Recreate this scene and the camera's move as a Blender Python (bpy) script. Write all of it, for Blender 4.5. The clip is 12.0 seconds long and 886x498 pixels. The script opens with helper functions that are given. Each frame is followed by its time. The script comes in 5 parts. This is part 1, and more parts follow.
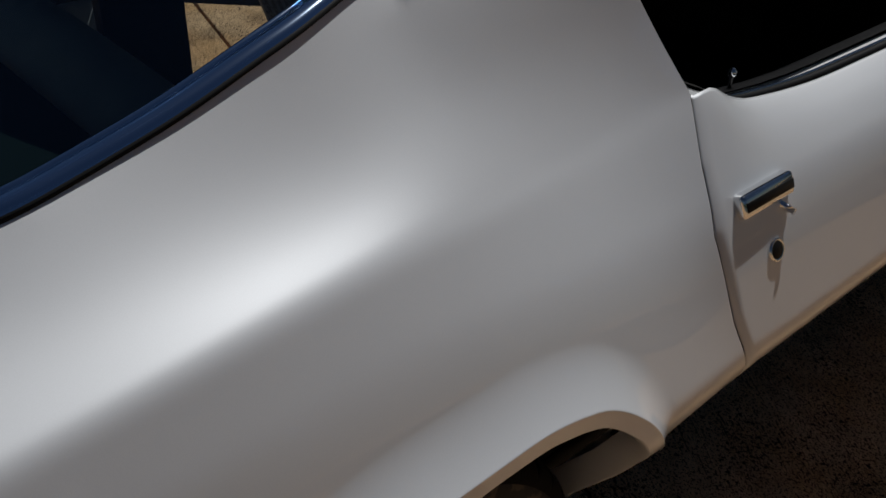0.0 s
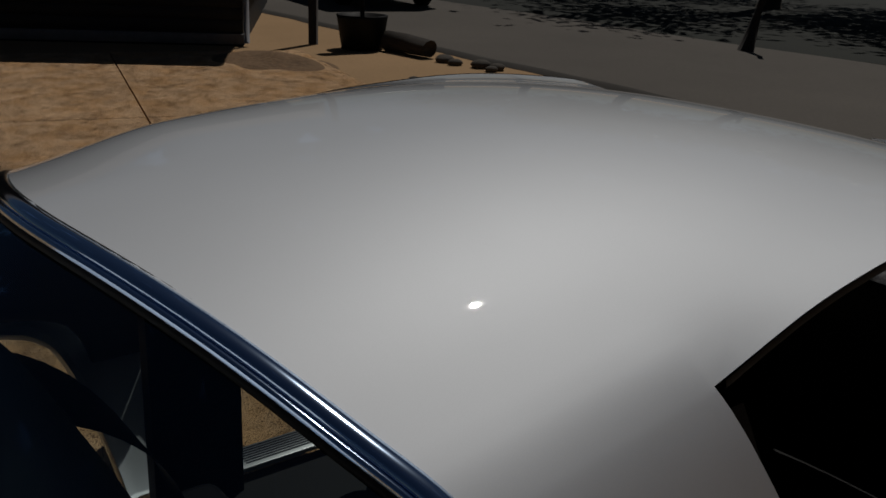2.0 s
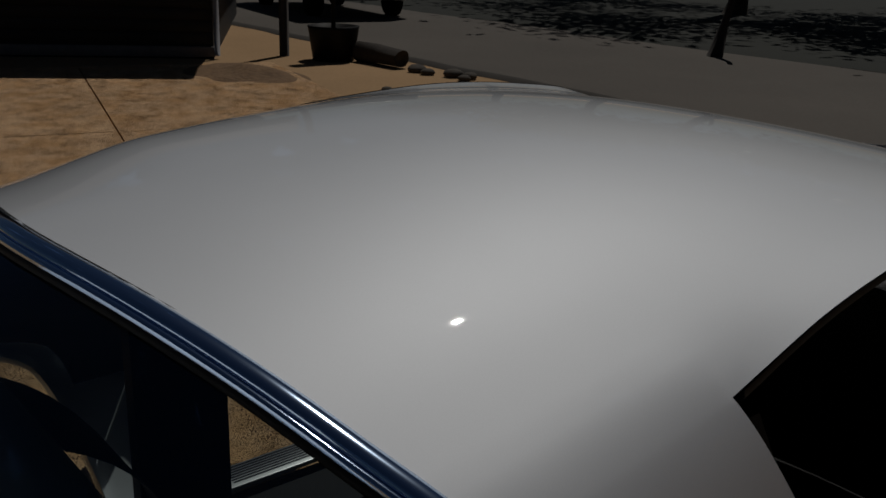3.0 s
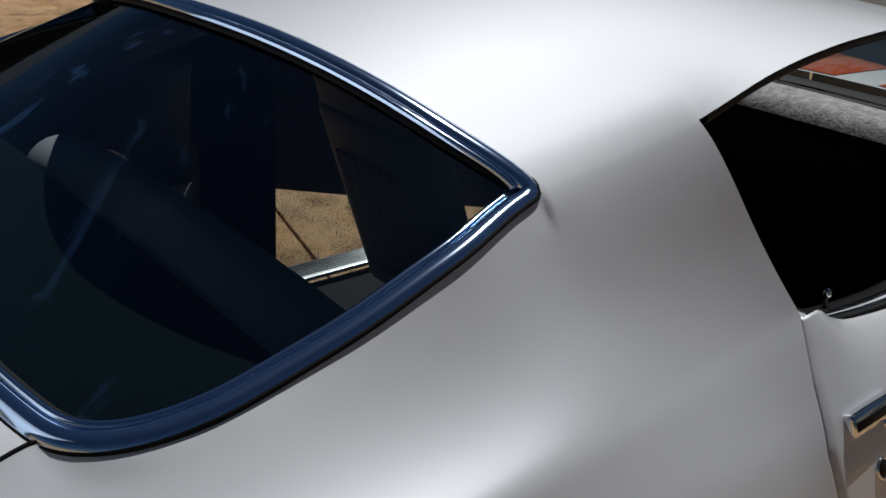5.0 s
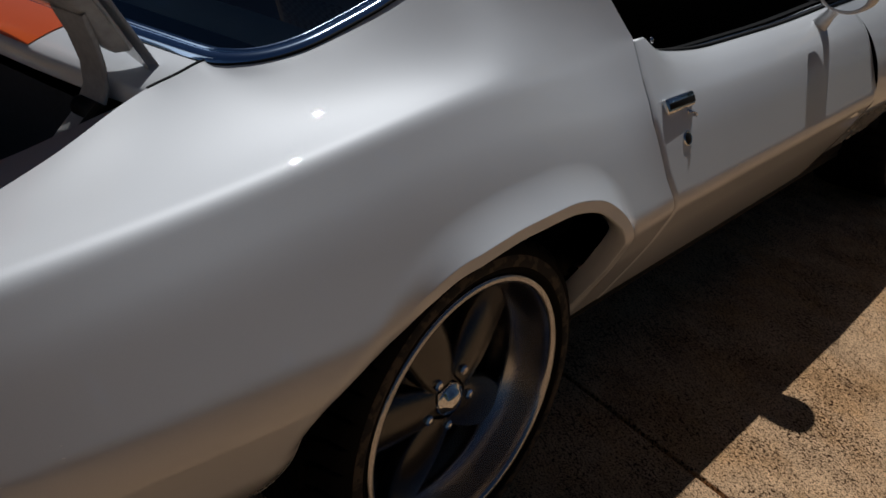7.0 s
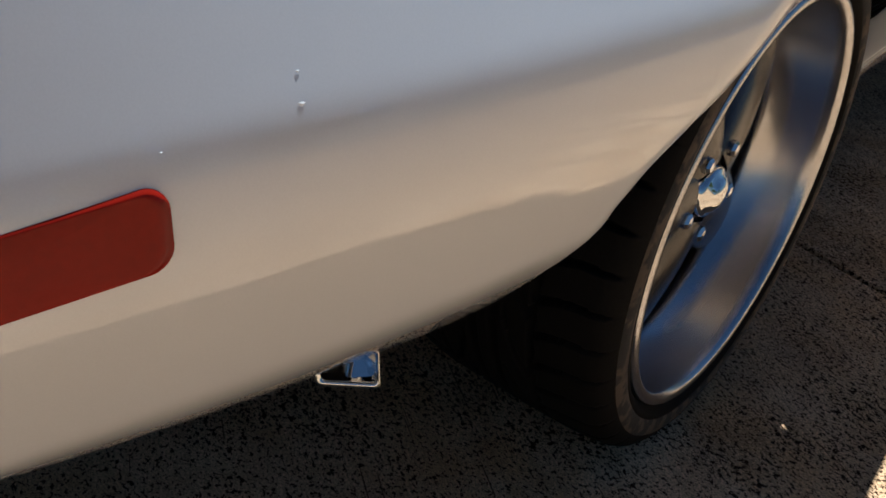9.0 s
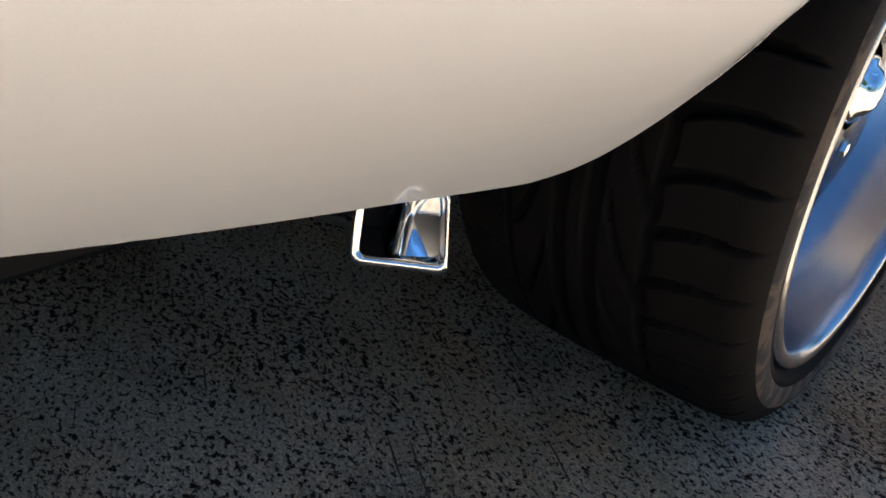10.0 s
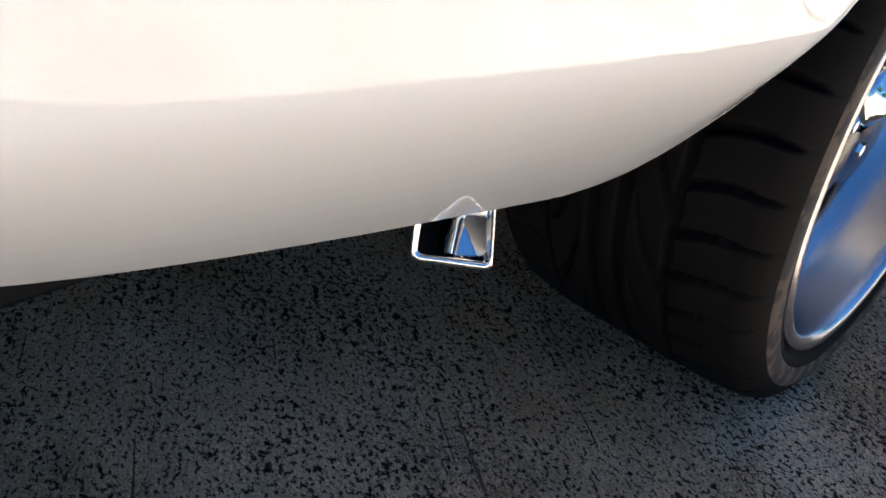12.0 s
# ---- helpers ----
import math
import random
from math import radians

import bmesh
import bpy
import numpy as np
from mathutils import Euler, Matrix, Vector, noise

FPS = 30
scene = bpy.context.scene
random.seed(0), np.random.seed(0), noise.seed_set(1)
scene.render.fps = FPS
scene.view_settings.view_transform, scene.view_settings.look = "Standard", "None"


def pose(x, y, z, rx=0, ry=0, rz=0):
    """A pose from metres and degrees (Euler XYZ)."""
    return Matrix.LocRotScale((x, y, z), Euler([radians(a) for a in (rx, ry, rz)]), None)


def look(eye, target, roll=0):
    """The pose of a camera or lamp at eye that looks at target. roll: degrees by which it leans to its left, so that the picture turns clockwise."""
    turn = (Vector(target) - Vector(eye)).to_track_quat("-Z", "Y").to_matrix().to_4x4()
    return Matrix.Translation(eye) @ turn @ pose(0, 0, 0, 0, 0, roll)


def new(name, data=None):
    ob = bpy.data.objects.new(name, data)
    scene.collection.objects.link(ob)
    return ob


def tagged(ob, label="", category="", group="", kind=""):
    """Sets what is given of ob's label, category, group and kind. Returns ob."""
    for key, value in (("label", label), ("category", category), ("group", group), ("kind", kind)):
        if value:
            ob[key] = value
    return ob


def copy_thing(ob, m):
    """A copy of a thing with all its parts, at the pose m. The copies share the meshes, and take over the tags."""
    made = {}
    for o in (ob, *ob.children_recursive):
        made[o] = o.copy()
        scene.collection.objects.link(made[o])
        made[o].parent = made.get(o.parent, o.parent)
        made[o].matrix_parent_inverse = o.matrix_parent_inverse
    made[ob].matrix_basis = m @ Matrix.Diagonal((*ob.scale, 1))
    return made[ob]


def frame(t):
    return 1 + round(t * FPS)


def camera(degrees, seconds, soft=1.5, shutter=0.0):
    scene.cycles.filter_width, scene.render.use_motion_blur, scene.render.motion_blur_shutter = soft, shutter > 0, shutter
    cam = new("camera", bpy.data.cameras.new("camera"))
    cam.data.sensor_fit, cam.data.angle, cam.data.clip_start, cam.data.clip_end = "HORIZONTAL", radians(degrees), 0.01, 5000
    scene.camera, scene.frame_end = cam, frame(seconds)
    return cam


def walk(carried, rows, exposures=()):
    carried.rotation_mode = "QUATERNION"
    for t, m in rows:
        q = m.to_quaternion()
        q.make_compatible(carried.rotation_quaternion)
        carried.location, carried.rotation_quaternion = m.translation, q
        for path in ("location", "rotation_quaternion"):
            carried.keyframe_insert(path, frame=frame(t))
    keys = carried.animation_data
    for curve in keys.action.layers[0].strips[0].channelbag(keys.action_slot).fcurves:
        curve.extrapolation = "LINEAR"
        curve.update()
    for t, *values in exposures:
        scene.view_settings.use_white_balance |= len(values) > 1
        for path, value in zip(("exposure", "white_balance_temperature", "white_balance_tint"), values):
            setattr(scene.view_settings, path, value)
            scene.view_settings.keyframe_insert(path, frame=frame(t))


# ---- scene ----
# ---- camera ----
cam = camera(50.0, 12.0, soft=1.6)
PATH = [
    (0, (1.352, -0.399, 1.407), (0.132, 0.733, 0.298), 2.01),
    (0.5, (1.473, -0.372, 1.488), (0.033, 0.698, 0.603), 2.14),
    (1, (1.358, -0.271, 1.522), (-0.143, 0.821, 0.778), 1.86),
    (1.5, (1.225, -0.200, 1.554), (-0.293, 0.897, 0.850), 0.54),
    (2, (1.067, -0.209, 1.552), (-0.418, 0.967, 0.909), 2.41),
    (2.5, (1.019, -0.188, 1.559), (-0.456, 1.016, 0.945), 2.34),
    (2.7, (1.022, -0.200, 1.557), (-0.441, 1.019, 0.943), 1.77),
    (4.5, (1.096, -0.363, 1.463), (-0.301, 0.898, 0.788), 4.04),
    (5, (1.284, -0.540, 1.468), (-0.090, 0.679, 0.678), 3.95),
    (5.5, (1.377, -0.773, 1.425), (0.124, 0.545, 0.593), 4.23),
    (6, (1.509, -0.915, 1.391), (0.293, 0.426, 0.542), 3.51),
    (6.5, (1.650, -1.062, 1.397), (0.481, 0.302, 0.517), 3.81),
    (6.7, (1.701, -1.141, 1.387), (0.559, 0.249, 0.513), 4.02),
    (8.3, (1.487, -1.188, 1.209), (0.378, 0.164, 0.239), 4.84),
    (8.5, (1.380, -1.142, 1.149), (0.319, 0.194, 0.105), 5.62),
    (9, (1.150, -1.052, 0.836), (0.168, 0.358, -0.188), 7.94),
    (9.5, (1.037, -0.965, 0.639), (0.029, 0.481, -0.307), 10.13),
    (10, (1.016, -0.939, 0.550), (0.001, 0.523, -0.363), 10.37),
    (10.5, (1.006, -0.942, 0.550), (0.019, 0.523, -0.388), 11.11),
    (11, (1.008, -0.945, 0.550), (0.010, 0.517, -0.379), 11.06),
    (11.5, (1.011, -0.948, 0.558), (-0.017, 0.495, -0.370), 10.54),
    (12, (1.051, -1.005, 0.620), (0.007, 0.377, -0.381), 10.15),
]
EXPOSURES = [(t, e, k, 10 if t < 8 else 7 if t < 8.9 else 3 if t < 9.8 else 1) for t, e, k in (
    (0, -0.75, 6150), (0.5, -0.95, 6200), (1.0, -0.7, 6250), (1.5, -1.2, 6300), (2.0, -1.75, 6350), (2.5, -2.0, 6350), (4.5, -1.7, 6250), (5.0, -0.6, 6050), (5.5, -0.55, 6050),
    (6.0, -0.85, 6050), (6.5, -1.0, 6050), (8.5, 0.3, 5450), (9.0, 0.95, 5200), (9.5, 1.35, 4850), (10.0, 2.5, 4650), (10.5, 3.1, 4600), (11.0, 3.05, 4550), (11.5, 2.95, 4450), (12.0, 2.65, 4400))]
walk(cam, [(t, look(eye, target, roll)) for t, eye, target, roll in PATH], EXPOSURES)

# ---- world, sun ----
SUN_DIR = Vector((0.258, -0.49, -1.0)).normalized()  # the way the sunlight travels
world = bpy.data.worlds.new("sky")
scene.world = world
world.use_nodes = True
wn = world.node_tree
sky = wn.nodes.new("ShaderNodeTexSky")
sky.sky_type = "NISHITA"
sky.sun_disc = False
sky.sun_elevation = math.asin(-SUN_DIR.z)
sky.sun_rotation = math.atan2(-SUN_DIR.x, -SUN_DIR.y)
sky.air_density, sky.dust_density, sky.ozone_density = 1.0, 0.4, 2.0
wn.nodes["Background"].inputs[1].default_value = 0.021
# thin wisps of cloud
sky_co, wisp, wisp_map, thin, veil = (wn.nodes.new(k) for k in ("ShaderNodeTexCoord", "ShaderNodeTexNoise", "ShaderNodeMapping", "ShaderNodeMapRange", "ShaderNodeVectorMath"))
wisp_map.inputs["Scale"].default_value = (5.0, 13.0, 8.0)
wisp.inputs["Scale"].default_value, wisp.inputs["Detail"].default_value, wisp.inputs["Roughness"].default_value = 1.0, 8, 0.6
thin.inputs["From Min"].default_value, thin.inputs["From Max"].default_value, thin.inputs["To Min"].default_value, thin.inputs["To Max"].default_value = 0.62, 0.67, 1.0, 3.6
veil.operation = "SCALE"
wn.links.new(sky_co.outputs["Generated"], wisp_map.inputs["Vector"])
wn.links.new(wisp_map.outputs[0], wisp.inputs["Vector"])
wn.links.new(wisp.outputs["Fac"], thin.inputs["Value"])
wn.links.new(sky.outputs[0], veil.inputs[0])
wn.links.new(thin.outputs["Result"], veil.inputs["Scale"])
wn.links.new(veil.outputs[0], wn.nodes["Background"].inputs[0])
sun = new("sun", bpy.data.lights.new("sun", "SUN"))
sun.data.energy, sun.data.angle, sun.data.color = 5.0, radians(0.55), (1.0, 0.95, 0.87)
sun.matrix_world = look((0, 0, 20), Vector((0, 0, 20)) + SUN_DIR)


# ---- materials ----
def material(name, color, rough=0.5, metal=0.0, coat=0.0, grain=None, amount=0.12, bump=0.0, bump_scale=200.0, spec=0.5, alpha_random=False):
    """A principled material whose base colour wanders a little at two scales."""
    m = bpy.data.materials.new(name)
    m.use_nodes = True
    n, l = m.node_tree.nodes, m.node_tree.links
    b = n["Principled BSDF"]
    b.inputs["Base Color"].default_value = (*color, 1)
    b.inputs["Roughness"].default_value = rough
    b.inputs["Metallic"].default_value = metal
    b.inputs["Coat Weight"].default_value = coat
    b.inputs["Coat Roughness"].default_value = 0.03
    b.inputs["Specular IOR Level"].default_value = spec
    co = n.new("ShaderNodeTexCoord")
    if grain:
        big, fine = n.new("ShaderNodeTexNoise"), n.new("ShaderNodeTexNoise")
        big.inputs["Scale"].default_value, fine.inputs["Scale"].default_value = grain
        fine.inputs["Detail"].default_value = 8
        big.inputs["Detail"].default_value = 5
        add = n.new("ShaderNodeMath")
        add.operation = "ADD"
        l.new(co.outputs["Object"], big.inputs["Vector"])
        l.new(co.outputs["Object"], fine.inputs["Vector"])
        l.new(big.outputs["Fac"], add.inputs[0])
        l.new(fine.outputs["Fac"], add.inputs[1])
        ramp = n.new("ShaderNodeMapRange")
        ramp.inputs["From Min"].default_value, ramp.inputs["From Max"].default_value = 0.6, 1.4
        ramp.inputs["To Min"].default_value, ramp.inputs["To Max"].default_value = 1 - amount, 1 + amount
        l.new(add.outputs[0], ramp.inputs["Value"])
        mix = n.new("ShaderNodeVectorMath")
        mix.operation = "SCALE"
        mix.inputs[0].default_value = color
        l.new(ramp.outputs["Result"], mix.inputs["Scale"])
        l.new(mix.outputs[0], b.inputs["Base Color"])
    if bump:
        t, bp = n.new("ShaderNodeTexNoise"), n.new("ShaderNodeBump")
        t.inputs["Scale"].default_value, t.inputs["Detail"].default_value = bump_scale, 6
        l.new(co.outputs["Object"], t.inputs["Vector"])
        l.new(t.outputs["Fac"], bp.inputs["Height"])
        bp.inputs["Strength"].default_value, bp.inputs["Distance"].default_value = bump, 0.5 / bump_scale
        l.new(bp.outputs["Normal"], b.inputs["Normal"])
    return m


def glass_material(name, tint, rough=0.0, ior=1.5):
    m = bpy.data.materials.new(name)
    m.use_nodes = True
    n, l = m.node_tree.nodes, m.node_tree.links
    n.remove(n["Principled BSDF"])
    clear, gloss, mix, fres = (n.new(k) for k in ("ShaderNodeBsdfTransparent", "ShaderNodeBsdfGlossy", "ShaderNodeMixShader", "ShaderNodeFresnel"))
    clear.inputs[0].default_value = (*tint, 1)
    # the blue of the reflected sky is deepened by this gloss colour
    gloss.inputs["Color"].default_value = (0.56, 0.78, 1.0, 1)
    gloss.inputs["Roughness"].default_value = rough
    fres.inputs["IOR"].default_value = ior
    l.new(fres.outputs[0], mix.inputs[0])
    l.new(clear.outputs[0], mix.inputs[1])
    l.new(gloss.outputs[0], mix.inputs[2])
    l.new(mix.outputs[0], n["Material Output"].inputs[0])
    return m


PAINT = material("silver_paint", (0.66, 0.68, 0.71), 0.60, 0.30, 1.0, grain=(3, 900), amount=0.04, spec=0.25)
PAINT.node_tree.nodes["Principled BSDF"].inputs["Coat IOR"].default_value = 1.6
PAINT.node_tree.nodes["Principled BSDF"].inputs["Coat Roughness"].default_value = 0.012
DARK = material("black_trim", (0.004, 0.004, 0.0045), 0.6, grain=(8, 120), amount=0.3, spec=0.2)
CHROME = material("chrome", (0.78, 0.79, 0.8), 0.06, 1.0)
# Chrome moulding: the blue of the reflected sky is put into the metal.
TRIM = material("sky_tinted_trim", (0.60, 0.76, 1.0), 0.10, 1.0)
CONCRETE = material("pitted_concrete", (0.40, 0.315, 0.205), 0.95, spec=0.05)
SAND = material("sandy_dirt", (0.36, 0.235, 0.130), 0.95, grain=(0.5, 30), amount=0.16, bump=0.25, bump_scale=40, spec=0.1)


def pitted(m, light, dark):
    """Weathered concrete: exposed stones and pits over slow stains."""
    n, l = m.node_tree.nodes, m.node_tree.links
    b = n["Principled BSDF"]
    co = n.new("ShaderNodeTexCoord")
    turn = n.new("ShaderNodeMapping")
    turn.inputs["Scale"].default_value = (1.0, 1.35, 1.0)
    turn.inputs["Rotation"].default_value = (0, 0, 0.5)
    l.new(co.outputs["Object"], turn.inputs["Vector"])

    def noise(scale, detail, rough=0.6):
        t = n.new("ShaderNodeTexNoise")
        t.inputs["Scale"].default_value, t.inputs["Detail"].default_value, t.inputs["Roughness"].default_value = scale, detail, rough
        l.new(turn.outputs[0], t.inputs["Vector"])
        return t.outputs["Fac"]

    def ramp(fac, a, b_, lo=0.0, hi=1.0):
        r = n.new("ShaderNodeMapRange")
        r.inputs["From Min"].default_value, r.inputs["From Max"].default_value, r.inputs["To Min"].default_value, r.inputs["To Max"].default_value = a, b_, lo, hi
        l.new(fac, r.inputs["Value"])
        return r.outputs["Result"]

    def combine(op, x, y):
        k = n.new("ShaderNodeMath")
        k.operation = op
        for i, v in enumerate((x, y)):
            if isinstance(v, float):
                k.inputs[i].default_value = v
            else:
                l.new(v, k.inputs[i])
        return k.outputs[0]

    brush = n.new("ShaderNodeTexNoise")
    lines = n.new("ShaderNodeMapping")
    lines.vector_type = "TEXTURE"
    lines.inputs["Scale"].default_value = (1 / 150.0, 1 / 5.0, 1.0)
    lines.inputs["Rotation"].default_value = (0, 0, radians(70))
    l.new(co.outputs["Object"], lines.inputs["Vector"])
    l.new(lines.outputs[0], brush.inputs["Vector"])
    brush.inputs["Scale"].default_value, brush.inputs["Detail"].default_value = 1.0, 4
    patch_ = ramp(noise(4.2, 5, 0.65), 0.46, 0.60)
    coarse = ramp(combine("ADD", noise(88.0, 3, 0.6), combine("MULTIPLY", patch_, 0.07)), 0.620, 0.645)
    fine = ramp(combine("ADD", noise(150.0, 2, 0.6), combine("MULTIPLY", patch_, 0.025)), 0.568, 0.603, 0.0, 0.92)
    grooves = ramp(brush.outputs["Fac"], 0.66, 0.69, 0.0, 0.8)
    # crooked crevices between the chips where the skin has worn off
    crook = combine("ABSOLUTE", combine("SUBTRACT", noise(62.0, 5, 0.72), 0.5), 0.0)
    worn = ramp(noise(3.1, 4, 0.65), 0.53, 0.66, 0.0, 0.8)
    crevice = combine("MULTIPLY", ramp(crook, 0.010, 0.030, 1.0, 0.0), worn)
    pits = combine("MAXIMUM", combine("MAXIMUM", coarse, fine), combine("MAXIMUM", crevice, grooves))
    grit = combine("MULTIPLY", ramp(noise(260.0, 3, 0.8), 0.32, 0.68, 0.45, 1.45), ramp(brush.outputs["Fac"], 0.3, 0.7, 0.88, 1.10))
    stain = combine("MULTIPLY", ramp(noise(0.9, 5), 0.3, 0.7, 0.85, 1.1), ramp(noise(14.0, 6, 0.7), 0.3, 0.7, 0.84, 1.13))
    mix = n.new("ShaderNodeMixRGB")
    mix.inputs["Color1"].default_value, mix.inputs["Color2"].default_value = (*light, 1), (*dark, 1)
    l.new(pits, mix.inputs["Fac"])
    rust = n.new("ShaderNodeMixRGB")  # brown iron stains in the cement
    rust.inputs["Color1"].default_value, rust.inputs["Color2"].default_value = (*light, 1), (light[0] * 0.92, light[1] * 0.84, light[2] * 0.72, 1)
    l.new(ramp(noise(2.6, 5, 0.65), 0.44, 0.60), rust.inputs["Fac"])
    l.new(rust.outputs[0], mix.inputs["Color1"])
    sc = n.new("ShaderNodeVectorMath")
    sc.operation = "SCALE"
    l.new(mix.outputs[0], sc.inputs[0])
    l.new(combine("MULTIPLY", grit, stain), sc.inputs["Scale"])
    l.new(sc.outputs[0], b.inputs["Base Color"])
    bp = n.new("ShaderNodeBump")
    bp.inputs["Strength"].default_value, bp.inputs["Distance"].default_value = 0.9, 0.004
    l.new(combine("SUBTRACT", combine("MULTIPLY", grit, 0.25), pits), bp.inputs["Height"])
    l.new(bp.outputs[0], b.inputs["Normal"])


pitted(CONCRETE, (0.70, 0.460, 0.268), (0.055, 0.027, 0.014))
ORANGE = material("orange_stripe", (0.75, 0.12, 0.02), 0.3, 0.1, 1.0, grain=(4, 500), amount=0.05)
RED_LENS = material("red_lens", (0.22, 0.008, 0.002), 0.2, grain=(20, 200), amount=0.1, spec=0.18)
RUBBER = material("tyre_rubber", (0.0055, 0.0052, 0.0050), 0.75, grain=(10, 300), amount=0.3, bump=0.2, bump_scale=400, spec=0.06)
RIM = material("polished_alloy", (0.52, 0.52, 0.54), 0.24, 1.0, grain=(6, 40), amount=0.05)
SPOKE = material("grey_cast_alloy", (0.10, 0.098, 0.095), 0.27, 0.85, grain=(8, 200), amount=0.12)
GLASS = glass_material("tinted_glass", (0.60, 0.68, 0.67), ior=1.75)
DUSTY = material("dusty_rubber", (0.030, 0.022, 0.015), 0.85, grain=(25, 160), amount=0.9, bump=0.3, bump_scale=300)
n, l = DUSTY.node_tree.nodes, DUSTY.node_tree.links
scuff_co, scuff, scuff_on, scuff_mix = (n.new(k) for k in ("ShaderNodeTexCoord", "ShaderNodeTexNoise", "ShaderNodeMapRange", "ShaderNodeMixRGB"))
scuff.inputs["Scale"].default_value, scuff.inputs["Detail"].default_value = 38.0, 6
scuff_on.inputs["From Min"].default_value, scuff_on.inputs["From Max"].default_value = 0.47, 0.55
scuff_mix.inputs["Color1"].default_value, scuff_mix.inputs["Color2"].default_value = (0.007, 0.0066, 0.0062, 1), (0.060, 0.043, 0.028, 1)
l.new(scuff_co.outputs["Object"], scuff.inputs["Vector"])
l.new(scuff.outputs["Fac"], scuff_on.inputs["Value"])
l.new(scuff_on.outputs["Result"], scuff_mix.inputs["Fac"])
l.new(scuff_mix.outputs[0], n["Principled BSDF"].inputs["Base Color"])
ASPHALT = material("worn_asphalt", (0.088, 0.076, 0.064), 0.92, grain=(0.4, 25), amount=0.25, bump=0.4, bump_scale=60)
# Tree shade is put into the lawn's near-black green.
GRASS = material("shaded_grass", (0.006, 0.008, 0.004), 0.9, grain=(0.8, 20), amount=0.5)
# House siding: the shadow on the wall is put into its near-black colour.
WALL = material("shaded_siding", (0.008, 0.0075, 0.009), 0.7, grain=(1, 30), amount=0.2)


# ---- mesh helpers ----
def mesh_object(name, bm, mat, parent=None, smooth=True):
    me = bpy.data.meshes.new(name)
    bm.normal_update()
    bm.to_mesh(me)
    bm.free()
    me.materials.append(mat)
    if smooth:
        for p in me.polygons:
            p.use_smooth = True
    ob = new(name, me)
    ob.parent = parent
    return ob


def part(name, bm, mat, parent, label="", smooth=True):
    ob = mesh_object(name, bm, mat, parent, smooth)
    if label:
        ob["label"] = label
    return ob


def thing(name, label, category, at=(0, 0, 0), group="", kind=""):
    return tagged(new(name), label, category, group, kind) if tuple(at) == (0, 0, 0) else _placed(name, label, category, at, group, kind)


def _placed(name, label, category, at, group, kind):
    ob = tagged(new(name), label, category, group, kind)
    ob.location = at
    return ob


def box(bm, lo, hi, m=None):
    """A box between two corners, added to bm."""
    v = [bm.verts.new((x, y, z)) for x in (lo[0], hi[0]) for y in (lo[1], hi[1]) for z in (lo[2], hi[2])]
    if m is not None:
        for q in v:
            q.co = m @ q.co
    for f in ((0, 1, 3, 2), (4, 6, 7, 5), (0, 4, 5, 1), (2, 3, 7, 6), (0, 2, 6, 4), (1, 5, 7, 3)):
        bm.faces.new([v[i] for i in f])
    return v


def bevelled_box(lo, hi, r=0.005, seg=2, m=None):
    bm = bmesh.new()
    box(bm, lo, hi, m)
    bmesh.ops.recalc_face_normals(bm, faces=bm.faces)
    bmesh.ops.bevel(bm, geom=bm.edges[:], offset=r, segments=seg, profile=0.5, affect="EDGES")
    return bm


def tube(bm, points, r, seg=10, cap=True, radii=None):
    """A round bar along points."""
    rings = []
    pts = [Vector(p) for p in points]
    for i, p in enumerate(pts):
        d = (pts[min(i + 1, len(pts) - 1)] - pts[max(i - 1, 0)]).normalized()
        a = d.cross(Vector((0, 0, 1)) if abs(d.z) < 0.9 else Vector((1, 0, 0))).normalized()
        b = d.cross(a)
        rr = radii[i] if radii else r
        rings.append([bm.verts.new(p + rr * (math.cos(k * 2 * math.pi / seg) * a + math.sin(k * 2 * math.pi / seg) * b)) for k in range(seg)])
    for r0, r1 in zip(rings, rings[1:]):
        for k in range(seg):
            bm.faces.new((r0[k], r0[(k + 1) % seg], r1[(k + 1) % seg], r1[k]))
    if cap:
        bm.faces.new(rings[0])
        bm.faces.new(list(reversed(rings[-1])))
    return bm


def strip(bm, rows, closed=False):
    """Faces between rows of points of equal length; returns the rows of vertices."""
    vs = [[bm.verts.new(p) for p in row] for row in rows]
    for a, b in zip(vs, vs[1:]):
        n = len(a)
        for k in range(n if closed else n - 1):
            q = (a[k], a[(k + 1) % n], b[(k + 1) % n], b[k])
            if len({tuple(round(c, 6) for c in v.co) for v in q}) > 2:
                bm.faces.new(q)
    return vs


def lathe(profile, seg=64, axis="x"):
    """A turned form: profile of (along the axis, radius)."""
    bm = bmesh.new()
    rows = []
    for a, r in profile:
        rows.append([(a, r * math.cos(2 * math.pi * k / seg), r * math.sin(2 * math.pi * k / seg)) for k in range(seg)])
    strip(bm, rows, closed=True)
    bmesh.ops.recalc_face_normals(bm, faces=bm.faces)
    return bm


